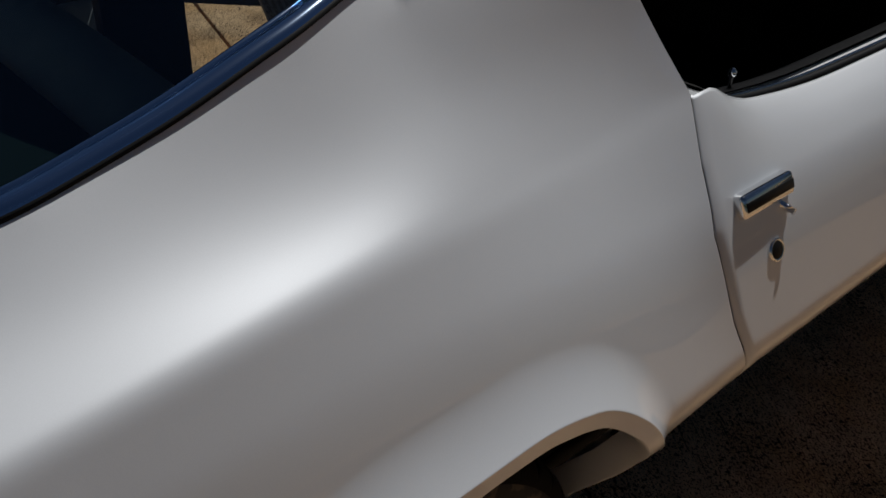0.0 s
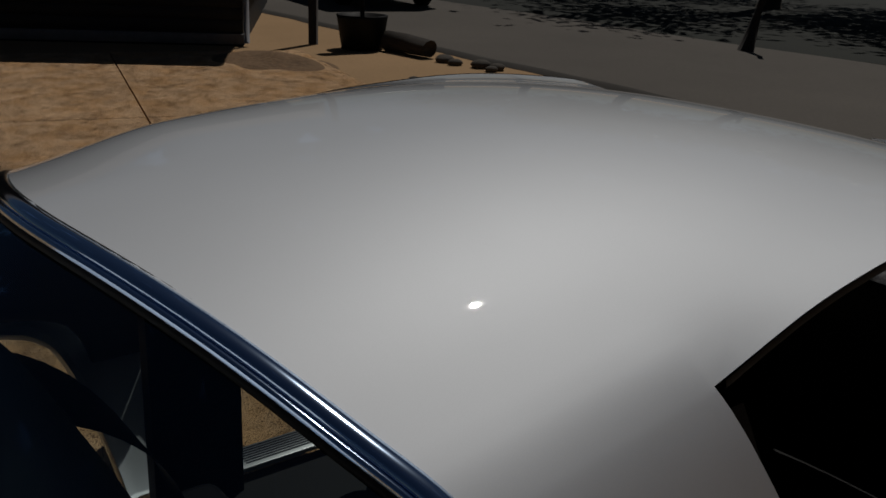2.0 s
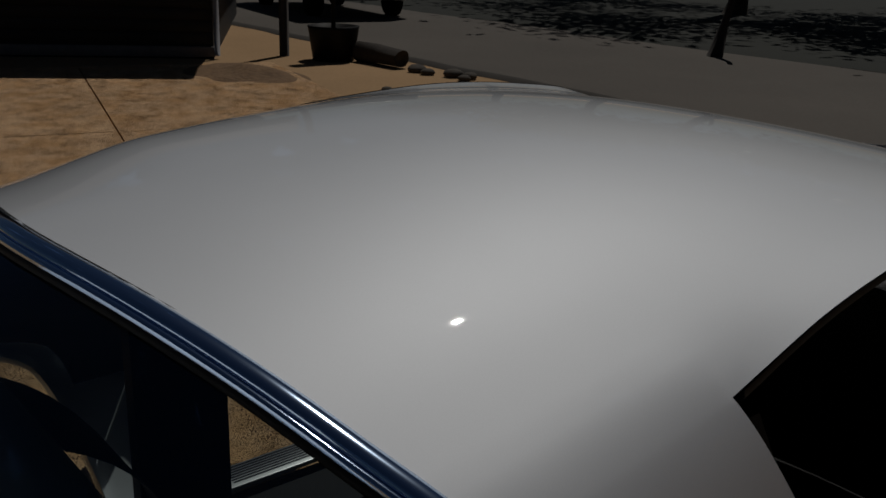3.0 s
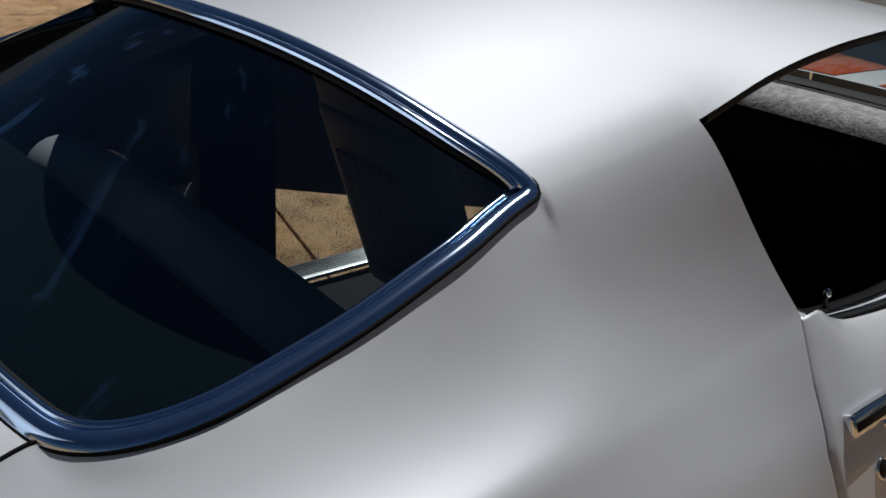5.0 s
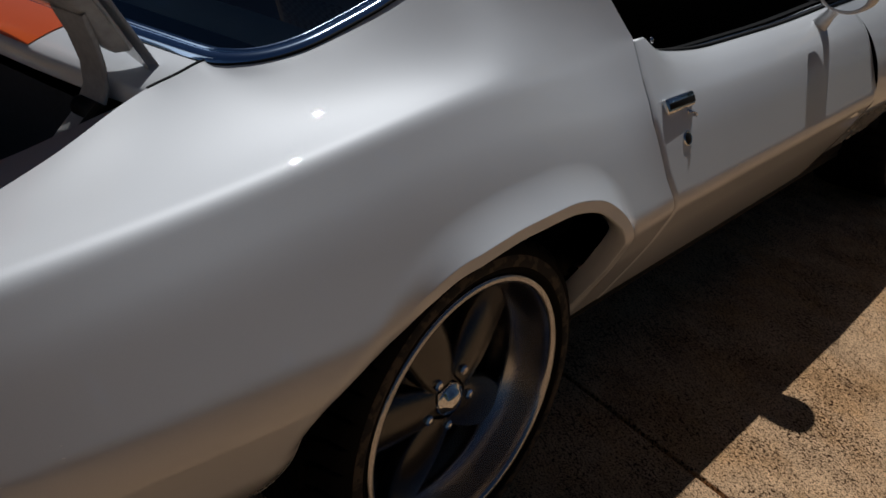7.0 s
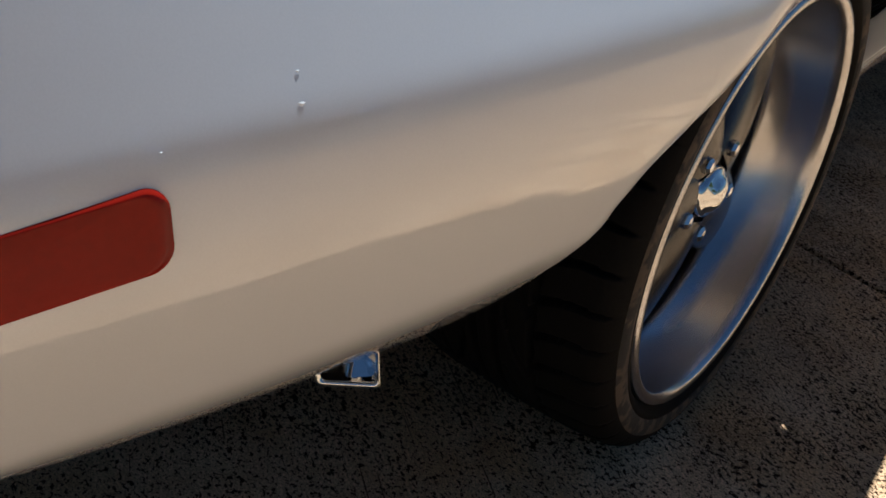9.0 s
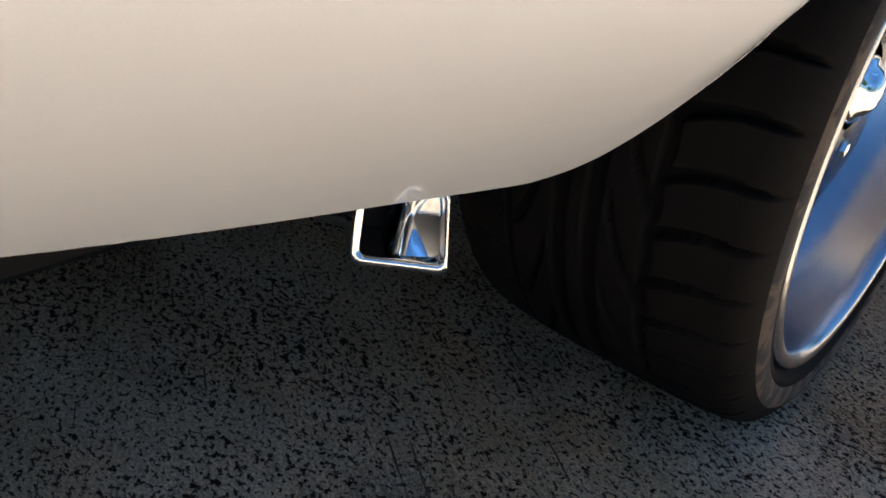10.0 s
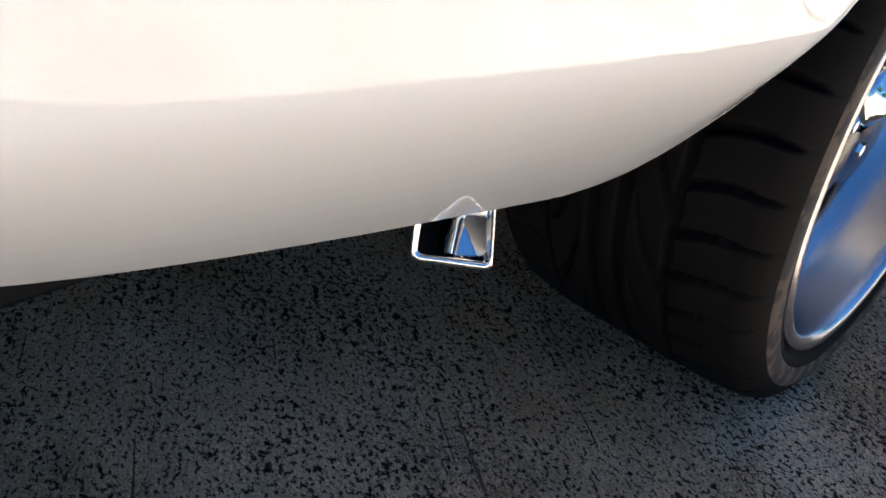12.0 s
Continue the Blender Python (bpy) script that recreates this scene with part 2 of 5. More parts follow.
def spline(xs, ys, x):
    """A smooth curve through (xs, ys) that does not overshoot, at x."""
    xs, ys, x = np.asarray(xs, float), np.asarray(ys, float), np.asarray(x, float)
    h = np.diff(xs)
    d = np.diff(ys) / h
    m = np.empty(len(xs))
    m[0], m[-1] = d[0], d[-1]
    for i in range(1, len(xs) - 1):
        m[i] = 0.0 if d[i - 1] * d[i] <= 0 else (h[i - 1] + h[i]) * 3 / ((2 * h[i] + h[i - 1]) / d[i - 1] + (h[i] + 2 * h[i - 1]) / d[i])
    i = np.clip(np.searchsorted(xs, x) - 1, 0, len(h) - 1)
    t = (np.clip(x, xs[0], xs[-1]) - xs[i]) / h[i]
    return (2 * t**3 - 3 * t**2 + 1) * ys[i] + (t**3 - 2 * t**2 + t) * h[i] * m[i] + (-2 * t**3 + 3 * t**2) * ys[i + 1] + (t**3 - t**2) * h[i] * m[i + 1]


def natural(ts, ps, t):
    """A natural cubic spline through points ps at parameters ts."""
    ts, ps = np.asarray(ts, float), np.asarray(ps, float)
    n, h = len(ts), np.diff(ts)
    a, r = np.eye(n), np.zeros((n, ps.shape[1]))
    for i in range(1, n - 1):
        a[i, i - 1 : i + 2] = h[i - 1], 2 * (h[i - 1] + h[i]), h[i]
        r[i] = 6 * ((ps[i + 1] - ps[i]) / h[i] - (ps[i] - ps[i - 1]) / h[i - 1])
    c = np.linalg.solve(a, r)
    i = np.clip(np.searchsorted(ts, t) - 1, 0, n - 2)
    u, w, hh = (t - ts[i])[:, None], (ts[i + 1] - t)[:, None], h[i][:, None]
    return c[i] * w**3 / (6 * hh) + c[i + 1] * u**3 / (6 * hh) + (ps[i] / hh - c[i] * hh / 6) * w + (ps[i + 1] / hh - c[i + 1] * hh / 6) * u


def step(x):
    x = np.clip(x, 0, 1)
    return x * x * (3 - 2 * x)


# ---- ground ----
bm = bmesh.new()
steps = (-1500, -300, -60, -20, -8, -2, 2, 8, 20, 60, 300, 1500)
strip(bm, [[(x, y, -0.025) for x in steps] for y in steps])
bmesh.ops.recalc_face_normals(bm, faces=bm.faces)
ground = tagged(mesh_object("ground", bm, SAND), "dry sandy tan dirt yard reaching to the street", "ground", kind="structure")


def street_line(x, off):
    """The street's near edge, moved off metres across."""
    return 7.25 - 0.05 * x + off


bm = bmesh.new()
rows = []
for k, off in enumerate((0.0, 0.2, 1.6, 3.4, 4.9, 5.2)):
    rows.append([(x, street_line(x, off), (-0.02, -0.012, 0.012, 0.012, -0.008, -0.02)[k]) for x in np.linspace(-90, 60, 60)])
strip(bm, rows)
bmesh.ops.recalc_face_normals(bm, faces=bm.faces)
road = tagged(mesh_object("road", bm, ASPHALT), "worn pale grey asphalt street", "road", kind="structure")
bm = bmesh.new()
strip(bm, [[(x, street_line(x, off) + 0.03 * math.sin(x * 1.7) + 0.02 * math.sin(x * 4.1), z) for x in np.linspace(-40, 20, 160)] for off, z in ((-0.16, -0.022), (-0.10, 0.01), (0.02, 0.012), (0.07, -0.018))])
gutter = tagged(mesh_object("road_edge", bm, material("dark_gutter_dirt", (0.03, 0.025, 0.02), 0.95, grain=(2, 40), amount=0.4)), "dark crumbled edge of the street", "road edge", kind="structure")
bm = bmesh.new()
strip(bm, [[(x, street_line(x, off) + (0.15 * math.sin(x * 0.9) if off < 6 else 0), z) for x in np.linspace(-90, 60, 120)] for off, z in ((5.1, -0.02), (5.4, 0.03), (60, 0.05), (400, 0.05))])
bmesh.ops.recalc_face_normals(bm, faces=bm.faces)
lawn = tagged(mesh_object("lawn", bm, GRASS), "lawn across the street, tree shade put into its dark green", "lawn", kind="structure")

# ---- the car's form: x right, y ahead, z up; the rear axle stands over y = 0 ----
WHEEL_Z, RIM_R, TYRE_R = 0.337, 0.268, 0.338
Y_ST = [-1.06, -0.78, -0.60, -0.434, -0.344, -0.25, -0.09, 0.05, 0.204, 0.52]
# section control points from the upper edge down to the tuck under the sill: x and z at each station
SECT = {
    "edge": ([0.60, 0.625, 0.600, 0.554, 0.5625, 0.571, 0.597, 0.621, 0.635, 0.642, 0.642, 0.632, 0.602, 0.605], [0.772, 0.855, 0.900, 0.951, 0.9665, 0.982, 0.984, 0.988, 0.995, 1.006, 1.035, 1.078, 1.116, 1.161]),
    "ridge": ([0.697, 0.768, 0.79, 0.8, 0.805, 0.81, 0.81, 0.8, 0.777, 0.761], [0.7861, 0.8509, 0.867, 0.892, 0.901, 0.9095, 0.923, 0.926, 0.9176, 0.93]),
    "side": ([0.7402, 0.8148, 0.839, 0.856, 0.861, 0.866, 0.87, 0.868, 0.8632, 0.862], [0.6988, 0.7722, 0.791, 0.811, 0.818, 0.824, 0.828, 0.826, 0.8118, 0.794]),
    "wide": ([0.795, 0.886, 0.917, 0.938, 0.944, 0.949, 0.953, 0.954, 0.950, 0.937], [0.592, 0.625, 0.633, 0.638, 0.639, 0.640, 0.639, 0.637, 0.630, 0.622]),
    "tuck": ([0.74, 0.822, 0.855, 0.877, 0.883, 0.887, 0.890, 0.892, 0.885, 0.867], [0.475, 0.47, 0.47, 0.47, 0.47, 0.47, 0.475, 0.48, 0.485, 0.485]),
    "sill": ([0.635, 0.70, 0.737, 0.757, 0.762, 0.765, 0.770, 0.775, 0.778, 0.772], [0.39, 0.352, 0.343, 0.332, 0.33, 0.33, 0.330, 0.328, 0.327, 0.327]),
}
EDGE_ST = [-1.06, -0.795, -0.62, -0.434, -0.389, -0.344, -0.327, -0.293, -0.25, -0.20, -0.09, 0.05, 0.204, 0.52]
ORDER = ("sill", "tuck", "wide", "side", "ridge", "mid", "edge")


# roof: a crowned sheet from the rear window's upper edge to the windscreen
def roof_height(x, y):
    return 1.301 + 0.026 * (y - 0.6) - 0.14 * (y - 0.6) ** 2 - (0.117 - 0.063 * (y - 0.6)) * abs(x / 0.59) ** 2.5


ROOF_Y = [0.204, 0.482, 0.56, 0.65, 0.75, 0.87, 1.10, 1.45, 1.75]
ROOF_X = [0.602, 0.605, 0.600, 0.597, 0.595, 0.592, 0.588, 0.575, 0.55]
EDGE_Z = [1.116, 1.161, 1.180, 1.203, 1.220, 1.232, 1.242, 1.215, 1.12]


def roof_point(s, y):
    """A point of the roof: s from -1 to 1 across, y along its edge."""
    xe, ze = float(spline(ROOF_Y, ROOF_X, y)), float(spline(ROOF_Y, EDGE_Z, y))
    yy = y - 0.155 * (1 - abs(s) ** 1.7) * max(0.0, 1 - (y - 0.204) / 0.6) + 0.07 * (1 - s * s) * max(0.0, (y - 1.25) / 0.5)
    lift = ze - roof_height(xe, y)
    return (s * xe, yy, roof_height(s * xe, yy) + lift * abs(s) ** 4)


ROOF_S = (0.86, 0.62, 0.3, 0.0, -0.3)


# smooth curves along the car for the control lines of the flank
LINES = {k: [np.polyfit(Y_ST, v, 5) for v in SECT[k]] for k in ("ridge", "side", "wide", "tuck")}
SHEET_Y = [-1.06, -0.795, -0.62, -0.434, -0.344, -0.293, -0.25, -0.20, -0.09, 0.05, 0.204]
SHEET_EDGE = [2, 4, 7, 12, 19, 25, 30, 34.5, 41, 46.5, 52]  # slope of the upper sheet at its upper edge
SHEET_CREST = [8, 8, 9, 11, 12, 13, 14, 15, 18, 25, 36]  # and where it meets the crest
INNER_X = 0.54  # a smooth line inside the upper edge, from which the sheet is drawn
INNER = np.polyfit(SHEET_Y, [z + math.tan(radians(a)) * (x - 0.54) for x, z, a in zip(spline(EDGE_ST, SECT["edge"][0], SHEET_Y), spline(EDGE_ST, SECT["edge"][1], SHEET_Y), SHEET_EDGE)], 5)
SLOPES = [np.polyfit(SHEET_Y + [0.52], v, 4) for v in (SHEET_EDGE + [57], SHEET_CREST + [50])]


def control(k, y):
    if k == "mid":
        # between edge and crest, a little hollow
        e, r = np.array(control("edge", y)), np.array(control("ridge", y))
        d = (r - e) / np.linalg.norm(r - e)
        return list(0.45 * e + 0.55 * r - float(np.interp(y, [0.0, 0.204, 0.52], [0.012, 0.007, 0.001])) * np.array((-d[1], d[0])))
    if k in LINES:
        return [float(np.polyval(c, y)) for c in LINES[k]]
    return [float(spline(EDGE_ST if k == "edge" else Y_ST, v, y)) for v in SECT[k]]


def even(points, n):
    """n points at even steps along a line of points."""
    p = np.asarray(points, float)
    d = np.r_[0, np.cumsum(np.linalg.norm(np.diff(p, axis=0), axis=1))]
    q = np.linspace(0, d[-1], n)
    return np.stack([np.interp(q, d, p[:, k]) for k in range(p.shape[1])], -1)


def rounded_line(c, n=12):
    """A quadratic B-spline on control points, from the first to the last."""
    out = [c[0]]
    for i in range(1, len(c) - 1):
        p0 = c[0] if i == 1 else (c[i - 1] + c[i]) / 2
        p2 = c[-1] if i == len(c) - 2 else (c[i] + c[i + 1]) / 2
        for t in np.linspace(0, 1, n + 1)[1:]:
            out.append((1 - t) ** 2 * p0 + 2 * t * (1 - t) * c[i] + t * t * p2)
    return np.array(out)


def fold(c, k, a):
    """Corner k of a control line, made tighter: a point at the distance a is set on either side of it."""
    u, w = c[k - 1] - c[k], c[k + 1] - c[k]
    return [*c[:k], c[k] + a * u / np.linalg.norm(u), c[k], c[k] + a * w / np.linalg.norm(w), *c[k + 1 :]]


def lower_flank(sill, tuck, wide, side, ridge, top, a, belt):
    """Control points from the sill over the tight body line at the widest height to the crest's fold and the start of the upper sheet."""
    tuck = tuck + (tuck - (sill + wide) / 2) * 0.22
    c = fold([sill, tuck, wide, side, ridge, top], 2, belt)
    down = (side - ridge) / np.linalg.norm(side - ridge)
    c = [*c[:6], ridge + a * down, ridge, top]
    return c


def folded_section(y, n_low, n_high):
    """The flank with the folded crest of the hip: from the sill to the crest, and from there to the upper edge."""
    sill, tuck, wide, side, ridge, edge = (np.array(control(k, y)) for k in ("sill", "tuck", "wide", "side", "ridge", "edge"))
    ae, ac = (radians(float(np.polyval(v, y))) for v in SLOPES)
    a = float(np.interp(y, [-1.0, -0.5, 0.0, 0.2, 0.5], [0.05, 0.036, 0.034, 0.05, 0.08]))
    top = ridge - a * np.array((math.cos(ac), -math.sin(ac)))
    c = lower_flank(sill, tuck, wide, side, ridge, top, a, float(np.interp(y, [-0.2, 0.5], [0.095, 0.055])))
    inner = np.array((INNER_X, float(np.polyval(INNER, min(y, 0.21)))))
    span = np.linalg.norm(top - inner)
    t = np.linspace(0, 1, 41)[:, None]
    sheet = (2 * t**3 - 3 * t**2 + 1) * inner + (t**3 - 2 * t**2 + t) * span * np.array((math.cos(ae), -math.sin(ae))) + (3 * t**2 - 2 * t**3) * top + (t**3 - t**2) * span * np.array((math.cos(ac), -math.sin(ac)))
    # cut at the upper edge; what is left of the misfit fades away from it
    miss = edge[1] - float(np.interp(edge[0], sheet[:, 0], sheet[:, 1]))
    xs = edge[0] + (top[0] - edge[0]) * np.linspace(0, 1, 13)
    sheet = np.stack([xs, np.interp(xs, sheet[:, 0], sheet[:, 1]) + miss * np.exp(-(((xs - edge[0]) / 0.06) ** 2))], -1)
    p = rounded_line(np.concatenate([c[:-1], sheet[::-1]]))
    k = 12 * 7 - 6  # the middle of the fold
    return even(p[: k + 1], n_low), even(p[k:], n_high + 1)[1:]


def section(y, n=420):
    """The outer skin's section at y from the sill to the upper edge as rows of x, z; and, over the roof, on to the middle."""
    n_low = 270
    low, up = folded_section(y, n_low, n - n_low)
    high = None
    share = float(np.clip((y - 0.02) / 0.184, 0, 1))
    share = share * share * (3 - 2 * share)
    if share > 0:
        c = [low[195], low[232], low[-1], control("mid", y), control("edge", y)]
        if y >= 0.204:
            c += [[p[0], p[2]] for p in (roof_point(q, min(y, 0.482)) for q in ROOF_S)]
        c = np.array(c)
        t = np.r_[0, np.cumsum(np.linalg.norm(np.diff(c, axis=0), axis=1) ** 0.7)]
        plain = even(natural(t, c, np.linspace(t[2], t[4], 240)), n - n_low + 1)[1:]
        up = (1 - share) * up + share * plain
        if y >= 0.204:
            high = natural(t, c, np.linspace(t[4], t[-2], 21))
    return np.concatenate([low, up]), high


ARCH_Y = [-0.50, -0.466, -0.446, -0.4405, -0.4385, -0.4365, -0.433, -0.422, -0.40, -0.37, -0.335, -0.29, -0.235, -0.139, 0.0, 0.12, 0.22, 0.285, 0.325, 0.352, 0.365, 0.37]
ARCH_Z = [0.333, 0.338, 0.350, 0.38, 0.42, 0.46, 0.505, 0.532, 0.560, 0.588, 0.614, 0.642, 0.671, 0.703, 0.717, 0.715, 0.698, 0.655, 0.58, 0.46, 0.38, 0.328]
GAP_Z = [0.30, 0.45, 0.585, 0.682, 0.79, 0.86, 0.93, 1.161, 1.4]
GAP_Y = [0.555, 0.550, 0.535, 0.510, 0.505, 0.525, 0.553, 0.482, 0.42]


def lower_edge(y):
    return float(spline(ARCH_Y, ARCH_Z, y)) if ARCH_Y[0] < y < ARCH_Y[-1] else 0.0


arch_at = np.linspace(-0.40, 0.3699, 900)
RIM_LINE = even(np.stack([arch_at, spline(ARCH_Y, ARCH_Z, arch_at)], -1), 500)
REAR_LINE = even(np.stack([ARCH_Y[2:14], ARCH_Z[2:14]], -1), 200)


def flare(y, z):
    """How far the lip round the wheel opening stands out at heights z of one station."""
    z = np.asarray(z, float)
    d = np.hypot(RIM_LINE[:, 0][None] - y, RIM_LINE[:, 1][None] - z[:, None]).min(1)
    fade = float(step((y + 0.34) / 0.30) * step((0.385 - y) / 0.10))
    brow = np.clip(1 - np.maximum(0.0, d - 0.022) / 0.055, 0, 1) ** 1.8
    out = 0.024 * fade * brow
    # the turned lip along the opening faces out and down
    lip = float(step((y + 0.30) / 0.2))
    out -= 0.5 * lip * np.maximum(0.0, 0.022 - d)
    if y < -0.12:
        # behind the wheel the panel rolls inward towards the opening
        near = np.hypot(REAR_LINE[:, 0][None] - y, REAR_LINE[:, 1][None] - z[:, None]).min(1)
        out -= 0.025 * min(1.0, (-0.12 - y) / 0.18) * np.clip((z - 0.36) / 0.16, 0, 1) ** 1.5 * np.clip(1 - near / 0.06, 0, 1) ** 2
    return out


STATIONS = sorted({round(v, 4) for v in [*np.linspace(-1.06, -0.53, 24), *np.linspace(-0.53, -0.455, 16), *np.linspace(-0.455, -0.430, 36), *np.linspace(-0.430, -0.40, 14), *np.linspace(-0.40, 0.28, 62), -0.344, -0.434, 0.204, *np.linspace(0.28, 0.38, 38), *np.linspace(0.38, 0.52, 12)]})
STATIONS = [y for y in STATIONS if min((abs(y - q) for q in (0.204, -0.344, -0.434) if y != q), default=1) > 0.0012 or y in (0.204, -0.344, -0.434)]
N_UP = 170
skin_rows, crown_rows = [], []
for y in STATIONS:
    s, high = section(y)
    zb = lower_edge(y)
    k = 0.0
    if zb:
        q = int(np.argmax(s[:, 1] >= zb))
        k = q - (s[q, 1] - zb) / (s[q, 1] - s[q - 1, 1]) if q else 0.0
    i = np.r_[k + np.linspace(0, 1, 106)[:-1] ** 1.25 * (212 - k), np.linspace(212, len(s) - 1, N_UP - 105)]
    xz = np.stack([np.interp(i, np.arange(len(s)), s[:, j]) for j in (0, 1)], -1)
    w = float(np.clip((y - 0.30) / 0.22, 0, 1)) ** 1.5
    xz[:, 0] += flare(y, xz[:, 1])
    skin_rows.append([(x, y + w * (float(np.interp(z, GAP_Z, GAP_Y)) - 0.52), z) for x, z in xz])
    if high is not None:
        ye = skin_rows[-1][-1][1]
        half = [(x, ye - 0.155 * (1 - abs(x / high[0][0]) ** 1.7) * max(0.0, 1 - (ye - 0.204) / 0.6), z) for x, z in high]
        xe = half[0][0]
        blended = []
        for x, yy, z in half:
            k = min(1.0, max(0.0, (0.98 - x / xe) / 0.4))
            k = k * k * (3 - 2 * k)
            p = roof_point(x / xe, ye)
            blended.append((x, yy * (1 - k) + p[1] * k, z * (1 - k) + p[2] * k))
        half = blended
        half[-1] = (0.0, *half[-1][1:])
        crown_rows.append(half + [(-x, yy, z) for x, yy, z in half[-2::-1]])



def ease(rows, at, sigma, weight):
    """Smooth rows of points along y; at gives each row's place, weight each column's share; both end rows stay."""
    p, at = np.array(rows, float), np.array(at, float)
    u = np.linspace(at[0], at[-1], int((at[-1] - at[0]) / 0.004) + 1)
    k = int(3 * sigma / 0.004)
    g = np.exp(-0.5 * (np.arange(-k, k + 1) * 0.004 / sigma) ** 2)
    g /= g.sum()
    out = p.copy()
    for c in range(p.shape[1]):
        for a in range(3):
            v = np.interp(u, at, p[:, c, a])
            k2 = min(k, len(v) - 1)
            ext = np.r_[2 * v[0] - v[k2:0:-1], v, 2 * v[-1] - v[-2 : -k2 - 2 : -1]]
            sm = np.interp(at, u, np.convolve(ext, g, "same")[k2 : k2 + len(v)])
            out[:, c, a] += weight[c] * (sm - p[:, c, a])
    return [[tuple(q) for q in r] for r in out]


cols = np.arange(N_UP)
skin_rows = ease(skin_rows, STATIONS, 0.03, step((cols - 108) / 12) * step((N_UP - 1 - cols) / 10))
roof_s = np.array([p[0] for p in crown_rows[-1]]) / crown_rows[-1][0][0]
front_at = list(np.linspace(0.54, 1.75, 40))
crown_at = [y for y in STATIONS if y >= 0.204]
roof_rows = ease(crown_rows + [[roof_point(q, y) for q in roof_s] for y in front_at], crown_at + front_at, 0.07, step((1 - np.abs(roof_s)) / 0.12))
# the driver's side of the roof falls away sooner above the rear window
roof_rows = [[(x, y, z - 0.020 * math.sin(math.pi * float(np.clip(-x / 0.602, 0, 1))) ** 1.2 * (1 - float(step((at - 0.204) / 0.22)))) for x, y, z in r] for r, at in zip(roof_rows, crown_at + front_at)]
crown_rows = roof_rows[: len(crown_at)]

car = tagged(new("coupe"), "silver two-door seventies coupe with orange stripes, boot lid raised", "car")


def mirrored(rows):
    return [[(-x, y, z) for x, y, z in row] for row in rows]


bm = bmesh.new()
full = []
for r in skin_rows:
    x, y, z = r[0]
    k = 0.3 if -0.48 < y < -0.36 else 1.0
    full.append([(x - 0.04 * k, y, z + 0.016 * k), (x - 0.036 * k, y, z + 0.002), (x - 0.005 * k, y, z - 0.003 * k)] + r)
strip(bm, full)
strip(bm, mirrored(full))
strip(bm, roof_rows)
bmesh.ops.remove_doubles(bm, verts=bm.verts, dist=0.0001)
bmesh.ops.recalc_face_normals(bm, faces=bm.faces)
body = part("body_shell", bm, PAINT, car, "silver metallic quarter panels and roof")


# ---- rear window ----
def resample(points, n):
    p = np.array(points, float)
    d = np.r_[0, np.cumsum(np.linalg.norm(np.diff(p, axis=0), axis=1))]
    q = np.linspace(0, d[-1], n)
    return np.stack([np.interp(q, d, p[:, k]) for k in range(3)], -1)


def coons(top, bottom, left, right):
    """A patch between four edge curves: top and bottom run left to right, left and right run down."""
    m, n = len(left), len(top)
    u, v = np.linspace(0, 1, n)[None, :, None], np.linspace(0, 1, m)[:, None, None]
    c = (1 - u) * (1 - v) * top[0] + u * (1 - v) * top[-1] + (1 - u) * v * bottom[0] + u * v * bottom[-1]
    return (1 - v) * top[None] + v * bottom[None] + (1 - u) * left[:, None] + u * right[:, None] - c


side_edge = np.array([r[-1] for r, y in zip(skin_rows, STATIONS) if -0.3441 <= y <= 0.2041][::-1])  # down the right side
top_edge = np.array(crown_rows[0][::-1])  # left to right
lx = np.linspace(-0.571, 0.571, 61)
low_edge = np.stack([lx, -0.344 - 0.036 * (1 - np.abs(lx / 0.571) ** 4), 0.982 + 0.012 * (1 - np.abs(lx / 0.571) ** 4)], -1)
flip = np.array([-1, 1, 1])
right_e, left_e, top_e, low_e = resample(side_edge, 40), resample(side_edge * flip, 40), resample(top_edge, 48), resample(low_edge, 48)
patch = coons(top_e, low_e, left_e, right_e)
bm = bmesh.new()
strip(bm, [[tuple(p + (0, 0.002, -0.006)) for p in row] for row in patch])
bmesh.ops.recalc_face_normals(bm, faces=bm.faces)
rear_glass = part("rear_window", bm, GLASS, car, "tinted dark green rear window glass")
rear_glass.visible_shadow = False

loop = np.concatenate([resample(top_edge, 90)[:-1], resample(side_edge, 80)[:-1], resample(low_edge[::-1], 80)[:-1], resample((side_edge * flip)[::-1], 80)[:-1]])

for _ in range(5):
    loop = 0.5 * loop + 0.25 * (np.roll(loop, 1, 0) + np.roll(loop, -1, 0))  # rounds the corners


def trim(loop, offsets, heights, up=Vector((0, -0.36, 0.93))):
    """A moulding swept round a closed loop: offsets point inward, heights outward."""
    n, rows = len(loop), []
    mid = Vector(loop.mean(0))
    for k in range(n):
        p = Vector(loop[k])
        d = (Vector(loop[(k + 2) % n]) - Vector(loop[k - 2])).normalized()
        side = up.cross(d).normalized()
        if side.dot(mid - p) < 0:
            side = -side
        nrm = (d.cross(side)).normalized()
        if nrm.z < 0:
            nrm = -nrm
        rows.append([tuple(p + side * a + nrm * h) for a, h in zip(offsets, heights)])
    bm = bmesh.new()
    strip(bm, rows + [rows[0]])
    bmesh.ops.remove_doubles(bm, verts=bm.verts, dist=0.00005)
    bmesh.ops.recalc_face_normals(bm, faces=bm.faces)
    return bm


